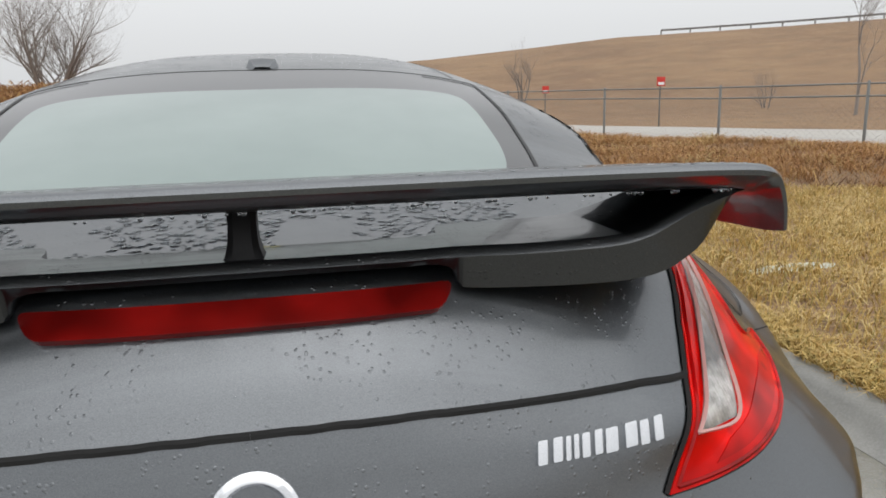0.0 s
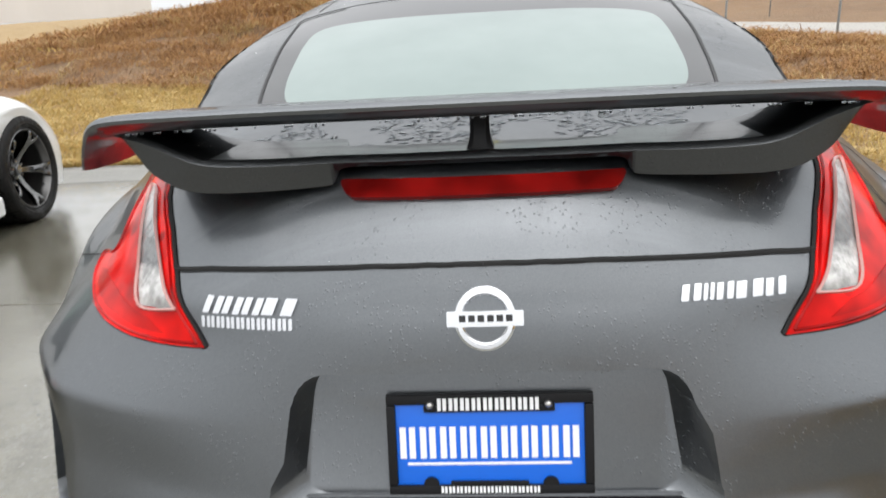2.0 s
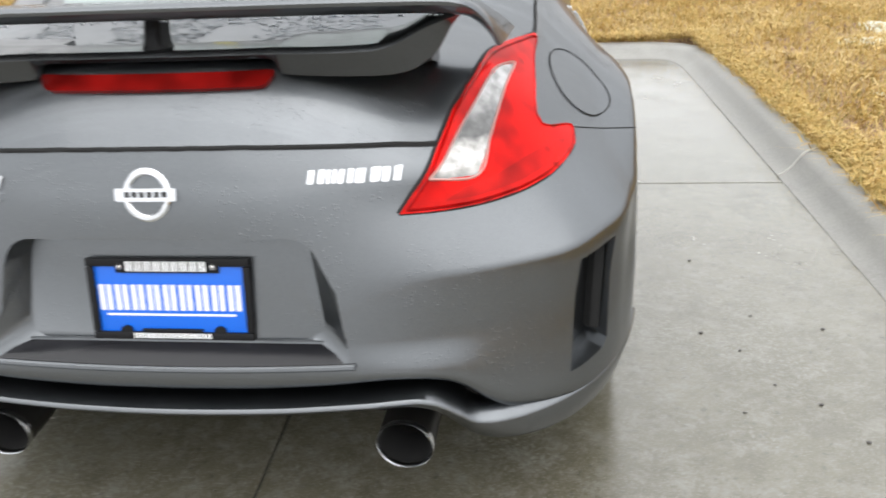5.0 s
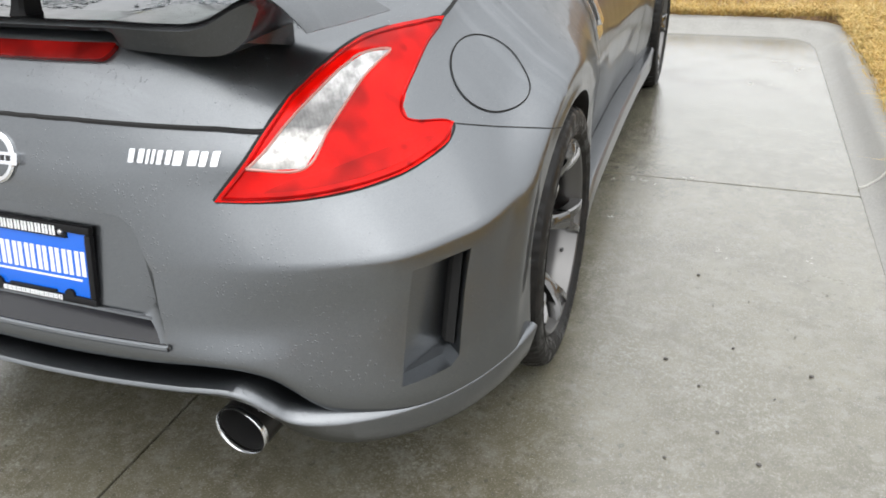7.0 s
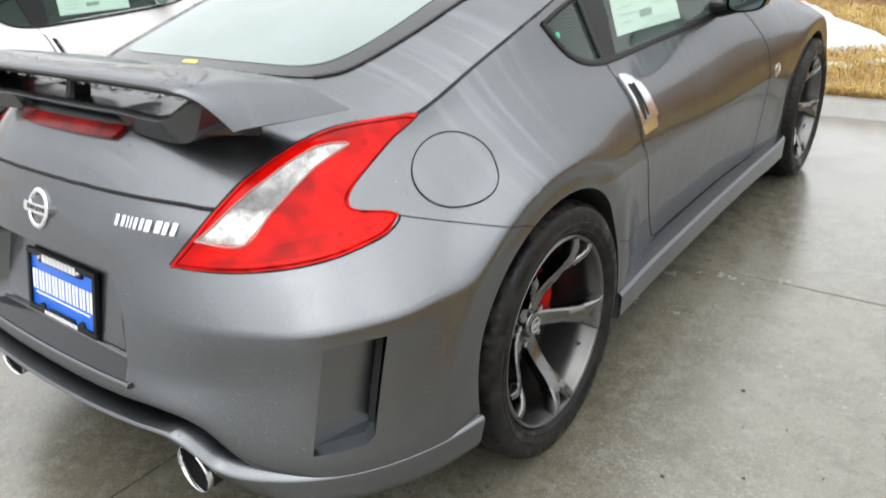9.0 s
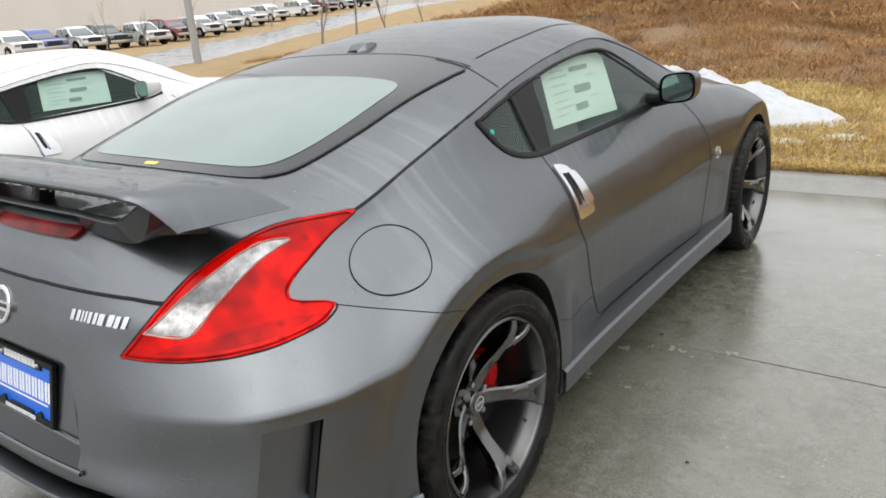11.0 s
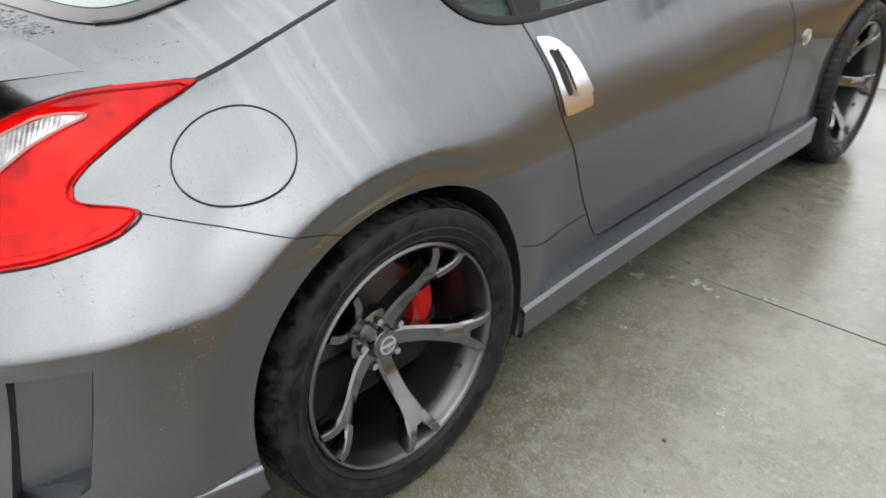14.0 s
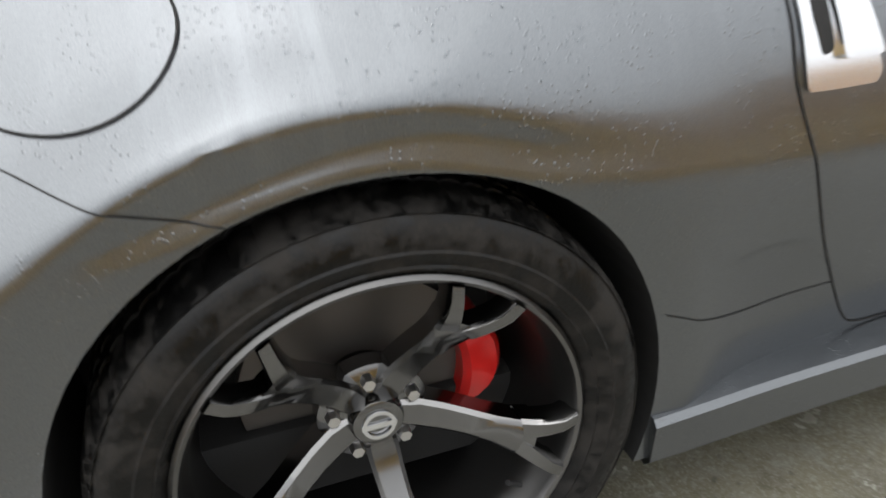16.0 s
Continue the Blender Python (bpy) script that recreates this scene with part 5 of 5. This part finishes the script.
blades("far_brush", scatter(9000, -34, 10, 14, 40, lambda x, y: lawn_edge(x, y) > 4 and lane(x, y) < 13.0 and street(x, y) < -1), 0.26, 0.022, 2.2, 9, BRUSH, "distant rust-brown dead brush", 0.22)


# melting snow
def snow_material():
    p = Mat("old_snow", (0.78, 0.80, 0.82), 0.6).world()
    p.to("Base Color", p.mix(p.ramp(p.noise(6, 5, 0.7), (0.45, 0.0), (0.75, 0.5)), (0.50, 0.515, 0.535), (0.35, 0.345, 0.33)))
    p.put(Subsurface_Weight=0.15)
    p.bump(p.noise(40, 4), 0.5, 0.01)
    return p.m


SNOW = snow_material()
bm = bmesh.new()
rows = []
for r in np.linspace(0, 1, 40):
    row = []
    for a in np.linspace(0, 2 * math.pi, 130, endpoint=False):
        x, y = -.95 + 1.85 * r * math.cos(a) * (1 - .10 * math.sin(2 * a)), 6.9 + .66 * r * math.sin(a)
        h = .46 * (1 - r ** 1.7) ** .9 + (.07 * noise.noise((x * 4, y * 4, 1)) + .045 * noise.noise((x * 11, y * 11, 2)) + .02 * noise.noise((x * 27, y * 27, 5))) * (1 - r ** 4)
        row.append((x + .05 * noise.noise((a * 3, r * 4, 7)), y, ground_height(x, y) + h - (.03 if r > .99 else 0)))
    rows.append(row)
grid_faces(bm, rows, closed=True)
bmesh.ops.remove_doubles(bm, verts=bm.verts, dist=.002)
tagged(part("snowdrift", bm, SNOW, sharp=0), "melting pile of dirty white snow on the grass", "snow")
ICE = Mat("slushy_ice", (0.50, 0.55, 0.50), 0.35).m
for x, y, a, b in ((.95, 6.2, .22, .10), (.55, 5.95, .18, .08), (1.6, 7.6, .3, .1), (3.1, 4.6, .22, .14), (3.4, 5.1, .14, .3), (2.9, 3.2, .35, .06)):
    bm = bmesh.new()
    rows = []
    for r in (0.02, .4, .75, 1):
        rows.append([(x + a * r * math.cos(t) * (1 + .3 * noise.noise((math.cos(t) * 2 + x, math.sin(t) * 2, y))), y + b * r * math.sin(t), ground_height(x, y) + .035 * (1 - r ** 2) - .004) for t in np.linspace(0, 2 * math.pi, 24, endpoint=False)])
    grid_faces(bm, rows, closed=True)
    bmesh.ops.holes_fill(bm, edges=[e for e in bm.edges if e.is_boundary])
    tagged(part("ice_patch", bm, ICE), "thin patch of slushy ice lying in the grass", "ice", group="ice patches")

# far woods across the street: a plain strip, the mist painted into its colour
wood_mat = Mat("mist_tinted_woods", (0.50, 0.47, 0.44), 0.9).world()
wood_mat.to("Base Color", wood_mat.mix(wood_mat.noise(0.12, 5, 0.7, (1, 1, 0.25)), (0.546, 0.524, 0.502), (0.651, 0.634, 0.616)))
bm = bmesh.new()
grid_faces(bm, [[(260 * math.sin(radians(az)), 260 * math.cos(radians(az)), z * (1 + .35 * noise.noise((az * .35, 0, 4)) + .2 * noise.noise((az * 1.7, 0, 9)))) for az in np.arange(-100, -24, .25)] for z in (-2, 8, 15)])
tagged(part("backdrop", bm, wood_mat.m, sharp=0), "strip of bare woods, painted pale for the mist", "woods", kind="structure")

# ---- fence, signs, guard rail ----
GALV = Mat("weathered_galvanised_steel", (0.20, 0.205, 0.20), 0.5, 0.6).m


def fence_run(points, height, label):
    fence = empty("fence", label, "fence", (*points[0], ground_height(*points[0])))
    o = fence.location
    tops = []
    for x, y in points:
        z = ground_height(x, y)
        b = bmesh.new()
        tube(b, [Vector((x, y, z - .05)) - o, Vector((x, y, z + height)) - o, Vector((x, y, z + height + .02)) - o], [.025, .025, .012], 10)
        part("post", b, GALV, fence)
        tops.append(Vector((x, y, z + height - .03)) - o)
    for a, c in zip(tops, tops[1:]):
        for drop in (0, .20):
            b = bmesh.new()
            tube(b, [a - Vector((0, 0, drop)), c - Vector((0, 0, drop))], .0145, 8)
            part("rail", b, GALV, fence)
        b = bmesh.new()
        way, n = c - a, int((c - a).length / .11)
        for k in range(-int(height / .11), n):
            for s in (1, -1):
                p0, p1 = k / n, (k + height / .11) / n
                z0, z1 = (0, 1) if s > 0 else (1, 0)
                q0, q1 = max(p0, 0), min(p1, 1)
                f = lambda t: a + way * t + Vector((0, 0, -height + .05 + (height - .05) * (z0 + (z1 - z0) * (t - p0) / (p1 - p0))))  # noqa: E731
                u, v = f(q0), f(q1)
                w = Vector((0, 0, .0012))
                b.faces.new([b.verts.new(p) for p in (u - w, v - w, v + w, u + w)])
        tagged(part("chain_link", b, GALV, fence, smooth=False), kind="stuff")
    return fence


fence_run([(14.3, 2.0), (12.6, 4.9), (10.9, 7.6), (9.4, 10.1), (8.1, 12.3), (7.1, 15.3), (5.8, 18.5), (4.5, 21.7), (3.0, 25)], 1.06, "weathered galvanised chain-link fence on round posts")
RED_SIGN, POST = Mat("red_sign", (0.55, 0.03, 0.02), 0.5).m, Mat("sign_post", (0.12, 0.12, 0.12), 0.6).m
for x, y, h in ((8.9, 24.3, 1.15), (10.0, 18.2, 1.34)):
    sign = empty("road_sign", "small red and white sign on a thin post", "sign", (x, y, ground_height(x, y)), group="small red signs")
    b = bmesh.new()
    tube(b, [(0, 0, -.1), (0, 0, h)], .02, 8)
    part("post", b, POST, sign)
    b = bmesh.new()
    box(b, (-.12, -.045, h - .24), (.12, -.03, h), .003)
    panel = part("panel", b, RED_SIGN, sign)
    b = bmesh.new()
    box(b, (-.09, -.049, h - .21), (.09, -.0455, h - .14))
    part("printed_bar", b, PRINT, panel, "pale printed bar")
# rail steel paled in its base colour to stand in for haze
HAZY_RAIL = Mat("haze_paled_steel", (0.34, 0.34, 0.34), 0.55, 0.4).m
rail_line = []
for az in np.linspace(28, 60, 17):
    x, y = 82 * math.sin(radians(az)), 82 * math.cos(radians(az)) - .5
    rail_line.append((x, y, ground_height(x, y)))
guard = empty("guard_rail", "steel guard rail along the top of the bank", "guard rail", rail_line[0])
o = guard.location
b = bmesh.new()
grid_faces(b, [[Vector(p) - o + Vector((0, 0, z)) + Vector((-d, -d, 0)) for z, d in ((.62, 0), (.57, .05), (.51, 0), (.45, .05), (.40, 0))] for p in rail_line])
part("beam", b, HAZY_RAIL, guard)
for p in rail_line:
    b = bmesh.new()
    q = Vector(p) - o
    box(b, q + Vector((-.06, -.06, -.2)), q + Vector((.06, .06, .58)))
    part("post", b, HAZY_RAIL, guard)


# ---- bare trees ----
def bark():
    p = Mat("grey_bark", (0.14, 0.12, 0.10), 0.85)
    # bark tones raised so that the trees look hazy
    p.to("Base Color", p.mix(p.noise(14, 4), (0.17, 0.145, 0.13), (0.29, 0.255, 0.23)))
    p.bump(p.noise(30, 3, 0.6, (1, 1, .3)), 0.5, 0.02)
    return p.m


BARK = bark()


def bare_tree(x, y, height, stems, spread, seed, label, depth=4, name="bare_tree", forks=(3, 4, 4, 5), girth=.014):
    r = random.Random(seed)
    tree = empty(name, label, "tree", (x, y, ground_height(x, y)), group="bare trees")
    trunk, twigs = bmesh.new(), bmesh.new()

    def grow(bmt, p, way, length, radius, level):
        pts, rad = [p], [radius]
        q = p.copy()
        for k in range(4):
            way = (way + Vector((r.uniform(-1, 1), r.uniform(-1, 1), r.uniform(-.3, .7))) * .16).normalized()
            q = q + way * length / 4
            pts.append(q.copy())
            rad.append(radius * (1 - .17 * (k + 1)))
        tube(bmt, pts, rad, 7 if level < 2 else 4, caps=False)
        if level < depth:
            for k in range(r.choice(forks)):
                at = r.randint(1, 4)
                side = Vector((r.uniform(-1, 1), r.uniform(-1, 1), r.uniform(-.1, .8))).normalized()
                grow(twigs, pts[at], (way * .75 + side * spread).normalized(), length * r.uniform(.5, .75), rad[at] * r.uniform(.45, .65), level + 1)

    for k in range(stems):
        a = 2 * math.pi * k / stems + r.uniform(-.4, .4)
        lean = spread * (.45 if stems > 1 else .05)
        grow(trunk, Vector((.1 * math.cos(a), .1 * math.sin(a), -.1)), Vector((lean * math.cos(a), lean * math.sin(a), 1)).normalized(), height * .48, height * girth, 0)
    part("trunk", trunk, BARK, tree)
    tagged(part("crown", twigs, BARK, tree), kind="stuff")
    return tree


bare_tree(-10.6, 37.5, 8.0, 6, 1.0, 3, "bare multi-stemmed tree with a spreading crown", 4, forks=(5, 6, 6, 7))
bare_tree(17.5, 19.8, 6.4, 1, .6, 5, "bare young tree beside the lane", 4, forks=(6, 7, 8), girth=.009)
bare_tree(11.1, 33.8, 3.2, 4, .5, 8, "bare shrubby tree at the foot of the bank", 4)
bare_tree(17.7, 24.5, 1.9, 5, .6, 11, "bare shrub beside the lane", 4, "bare_shrub")
for k, (x, y) in enumerate([(-17.2, 18.5), (-20.5, 24), (-25.5, 32), (-42, 25), (-47, 31), (-52, 38), (-30.5, 42), (-55, 50)]):
    bare_tree(x, y, 4.0 + .5 * (k % 3), 1, .32, 20 + k, "slender bare street tree", 3)


# ---- street lamp and parked row ----
# pole grey lightened: the haze before it is painted into the colour
HAZY_POLE = Mat("haze_paled_pole", (0.36, 0.36, 0.35), 0.55, 0.3).m
pole = empty("street_lamp", "tall grey steel lamp post", "street lamp", (-20.2, 15.6, ground_height(-20.2, 15.6)))
b = bmesh.new()
tube(b, [(0, 0, -.1), (0, 0, 4), (0, 0, 9)], [.14, .11, .08], 14)
part("pole", b, HAZY_POLE, pole)
b = bmesh.new()
tube(b, [(0, 0, 8.8), (.6, -.4, 9.2), (1.6, -1.0, 9.3)], [.05, .045, .04], 8)
part("arm", b, GALV, pole)
b = bmesh.new()
box(b, (1.4, -1.2, 9.2), (2.1, -.8, 9.38), .05)
part("lamp_head", b, GALV, pole)

# glass of the far row, its black lifted in colour for haze
CAR_GLASS = Mat("haze_paled_car_glass", (0.09, 0.105, 0.11), 0.08, Coat_Weight=1.0).m
TONES = {"white": (0.75, 0.76, 0.76), "blue": (0.03, 0.07, 0.30), "black": (0.02, 0.022, 0.024), "dark red": (0.20, 0.02, 0.025), "silver": (0.42, 0.43, 0.44)}
TONES = {k: Mat(k.replace(" ", "_") + "_suv_paint", c, 0.3, 0.2, Coat_Weight=1.0).m for k, c in TONES.items()}


def suv(pickup):
    """A boxy sport utility vehicle or crew-cab truck, nose along -y."""
    thing = empty("parked_truck" if pickup else "parked_suv", "", "")
    arch = lambda c: [(c + .47 * math.cos(a), .40 + .47 * math.sin(a)) for a in np.linspace(0, math.pi, 9)]  # noqa: E731
    base = [(-2.28, .42), (-2.32, .62), (-2.27, .92), (-2.14, 1.00), (-1.02, 1.10), (1.2, 1.12), (2.24, 1.10), (2.32, 1.0), (2.32, .48), (2.20, .38)] + arch(1.42) + [(.9, .33), (-.9, .33)] + arch(-1.42)
    cabin = [(-1.08, 1.06), (-.42, 1.62), (-.22, 1.72), (.2, 1.76), (.85, 1.75), (1.02, 1.68), (1.18, 1.06)] if pickup else [(-1.08, 1.06), (-.46, 1.62), (-.26, 1.73), (.2, 1.78), (1.6, 1.79), (1.88, 1.72), (2.22, 1.06)]
    b = bmesh.new()
    for outline, xs in ((base, (-.86, -.93, -.95, .95, .93, .86)), (cabin, (-.88, -.90, .90, .88))):
        rows = []
        for k, x in enumerate(xs):
            end = k in (0, len(xs) - 1)
            rows.append([(x * (1 - .19 * max(0, z - 1.08) / .7), y * (.985 if end else 1), .70 + (z - .70) * (.97 if end else 1)) for y, z in outline])
        rows = [[b.verts.new(p) for p in row] for row in rows]
        for p, q in zip(rows, rows[1:]):
            for k in range(len(outline)):
                b.faces.new((p[k], p[(k + 1) % len(outline)], q[(k + 1) % len(outline)], q[k]))
        b.faces.new(rows[0])
        b.faces.new(rows[-1])
    if pickup:  # the open bed
        lo = [b.verts.new((x, y, 1.125)) for x, y in ((-.78, 1.24), (.78, 1.24), (.78, 2.2), (-.78, 2.2))]
        b.faces.new(lo)
    bmesh.ops.recalc_face_normals(b, faces=b.faces)
    part("body", b, TONES["white"], thing)
    for s in (1, -1):
        for y0, y1 in ((-.75, .1), (.18, .95)) if pickup else ((-.80, .1), (.18, 1.0), (1.08, 1.84)):
            b = bmesh.new()
            prism(b, [(s * (.925 - .19 * .93 * (z - 1.08) / .7), y, z) for y, z in ((y0, 1.16), (y1, 1.16), (y1 - .04, 1.62), (max(y0, -.35) + .04, 1.62))], [(s * (.86 - .19 * .93 * (z - 1.08) / .7), y, z) for y, z in ((y0, 1.16), (y1, 1.16), (y1 - .04, 1.62), (max(y0, -.35) + .04, 1.62))], 0)
            part("side_window", b, CAR_GLASS, thing)
        for y in (-1.42, 1.42):
            b = bmesh.new()
            bmesh.ops.create_cone(b, cap_ends=True, segments=24, radius1=.38, radius2=.38, depth=.26, matrix=Matrix.Translation((s * .84, y, .38)) @ Matrix.Rotation(radians(90), 4, "Y"))
            w = part("wheel", b, RUBBER, thing)
            b = bmesh.new()
            bmesh.ops.create_cone(b, cap_ends=True, segments=20, radius1=.23, radius2=.20, depth=.27, matrix=Matrix.Translation((s * .85, y, .38)) @ Matrix.Rotation(radians(90), 4, "Y"))
            part("rim", b, STEEL, w)
        b = bmesh.new()
        box(b, (s * .72 - .16, -2.33, .78), (s * .72 + .16, -2.20, .96), .03)
        part("headlight", b, LAMP_CLEAR, thing)
        b = bmesh.new()
        box(b, (s * 1.03 - .09, -.80, 1.10), (s * 1.03 + .09, -.68, 1.28), .03)
        part("door_mirror", b, BLACK, thing)
    b = bmesh.new()
    prism(b, [(-.80, -1.04, 1.12), (.80, -1.04, 1.12), (.68, -.47, 1.60), (-.68, -.47, 1.60)], [(-.78, -.9, 1.14), (.78, -.9, 1.14), (.66, -.3, 1.63), (-.66, -.3, 1.63)], 0)
    part("windscreen", b, CAR_GLASS, thing)
    b = bmesh.new()
    box(b, (-.50, -2.345, .66), (.50, -2.24, .95), .02)
    part("grille", b, BLACK, thing)
    b = bmesh.new()
    box(b, (-.92, -2.38, .40), (.92, -2.2, .62), .05)
    part("front_bumper", b, STEEL, thing)
    return thing


models = [suv(False), suv(True)]
ROW = [("white", -49.1, 22.8), ("blue", -51.1, 25.5), ("white", -50.9, 28.2), ("black", -51.7, 30.7), ("white", -50.3, 33.0), ("dark red", -53.3, 37.6), ("white", -54.4, 41.2), ("white", -57.2, 45.8),
       ("white", -59.5, 50.8), ("white", -61.8, 55.9), ("white", -63.0, 62.0), ("dark red", -65.0, 67), ("silver", -66.5, 72), ("black", -68, 77)]
for k, (tone, x, y) in enumerate(ROW):
    truck = k in (2, 4, 7)
    one = copy_thing(models[truck], pose(x, y, ground_height(x, y) + .02, 0, 0, 92 - .25 * k))
    tagged(one, f"{tone} {'crew-cab pickup truck' if truck else 'sport utility vehicle'} parked in a row", "pickup" if truck else "car", group="parked row")
    for o in one.children:
        if o.name.startswith("body"):
            o.material_slots[0].link = "OBJECT"
            o.material_slots[0].material = TONES[tone]
for m in models:
    for child in (*m.children_recursive, m):
        bpy.data.objects.remove(child)


# ---- rain on the car ----
WATER = Mat("rain_water", (0.9, 0.93, 0.95), 0.02, 0.0, IOR=1.33)
WATER.put(Transmission_Weight=1.0)


def bead(bm, p, n, r, flat, stretch=1.0, way=None):
    side = (way - n * way.dot(n)).normalized() if way is not None and abs(way.normalized().dot(n)) < .98 else n.orthogonal().normalized()
    up = n.cross(side)
    rings = []
    for h, g in ((-.25, .95), (.35, .92), (.75, .62)):
        rings.append([bm.verts.new(p + n * (h * r * flat) + (side * math.cos(a) * stretch + up * math.sin(a)) * r * g) for a in np.linspace(0, 2 * math.pi, 7, endpoint=False)])
    tip = bm.verts.new(p + n * r * flat)
    for a, b in zip(rings, rings[1:]):
        for k in range(7):
            bm.faces.new((a[k], a[(k + 1) % 7], b[(k + 1) % 7], b[k]))
    for k in range(7):
        bm.faces.new((rings[-1][k], rings[-1][(k + 1) % 7], tip))


drops = bmesh.new()
dr = random.Random(4)
for _ in range(2300):  # the deck under the wing: flat drops
    x, y = dr.uniform(-.48, .48), dr.uniform(.36, .60)
    p, n = from_top(x, y)
    if noise.noise((x * 6, y * 9, 1)) > -.25:
        bead(drops, p, n, dr.choice((.0014, .002, .0028, .0036, .0048)), .40, dr.uniform(1.0, 1.9), Vector((1, .2, 0)))
for _ in range(4200):  # hatch sides and roof
    x, y = dr.uniform(-.61, .61), dr.uniform(.6, 2.0)
    p, n = from_top(x, y)
    if noise.noise((x * 5, y * 5, 9)) > -.15 and (abs(x) > .5 or y > 1.5 or y < .64):
        bead(drops, p, n, dr.choice((.001, .0014, .0018, .0023)), .4)
for _ in range(1100):  # haunch
    y, z = dr.uniform(.55, 1.45), dr.uniform(.76, 1.0)
    p, n = from_side(y, z)
    if noise.noise((y * 7, z * 7, 4)) > .05 and n.z > .25:
        bead(drops, p, n, dr.choice((.0009, .0013, .0019)), .4)
for _ in range(170):  # tail
    x, z = dr.uniform(-.5, .5), dr.uniform(.70, .93)
    p, n = from_back(x, z)
    if noise.noise((x * 7, z * 9, 2)) > 0:
        bead(drops, p, n, dr.choice((.0008, .0011, .0016)), .4)
for _ in range(2600):  # top of the wing
    t = dr.uniform(0, 5.2)
    (x, z), (fx, fy, fz) = cr(UP, t), cr(FRONT, t)
    w = dr.uniform(.02, .98)
    p = Vector((x, .222, z)).lerp(Vector((fx, fy, fz)), w) + Vector((0, 0, .001 + .020 * w * (1 - w)))
    p.x *= dr.choice((-1, 1))
    if noise.noise((p.x * 9, p.y * 9, 6)) > -.2:
        bead(drops, p, Vector((0, 0, 1)), dr.choice((.0010, .0014, .0019, .0026)), .4)
for _ in range(70):  # hanging from the blade's lower edge
    t = dr.uniform(0, 4.6)
    x, z = cr(UP, t)
    bead(drops, Vector((x * dr.choice((-1, 1)), .247, z - .0300)), Vector((0, 0, -1)), dr.choice((.002, .003)), 1.0)
tagged(part("rain_drops", drops, WATER.m, None, sharp=0), "clear beads of rain lying on the coupe", "water", kind="stuff")

STONE = Mat("dark_grit", (0.06, 0.055, 0.05), 0.7).m
for k, (x, y) in enumerate([(1.30, 1.25), (1.36, 1.05), (1.19, .95), (1.46, .86), (1.33, .70), (1.42, .62), (1.52, 1.15), (1.12, 3.55), (1.25, 1.42), (1.40, 1.30), (1.28, .86), (1.55, .98), (1.62, 1.4), (1.22, .58), (1.48, .48)]):
    b = bmesh.new()
    bmesh.ops.create_icosphere(b, subdivisions=1, radius=.0025 + .0013 * (k % 3), matrix=pose(x, y, .003) @ Matrix.Diagonal((1.3, 1, .6, 1)))
    tagged(part("grit_crumb", b, STONE), "small dark crumb of grit on the wet concrete", "stone", group="grit on the apron")
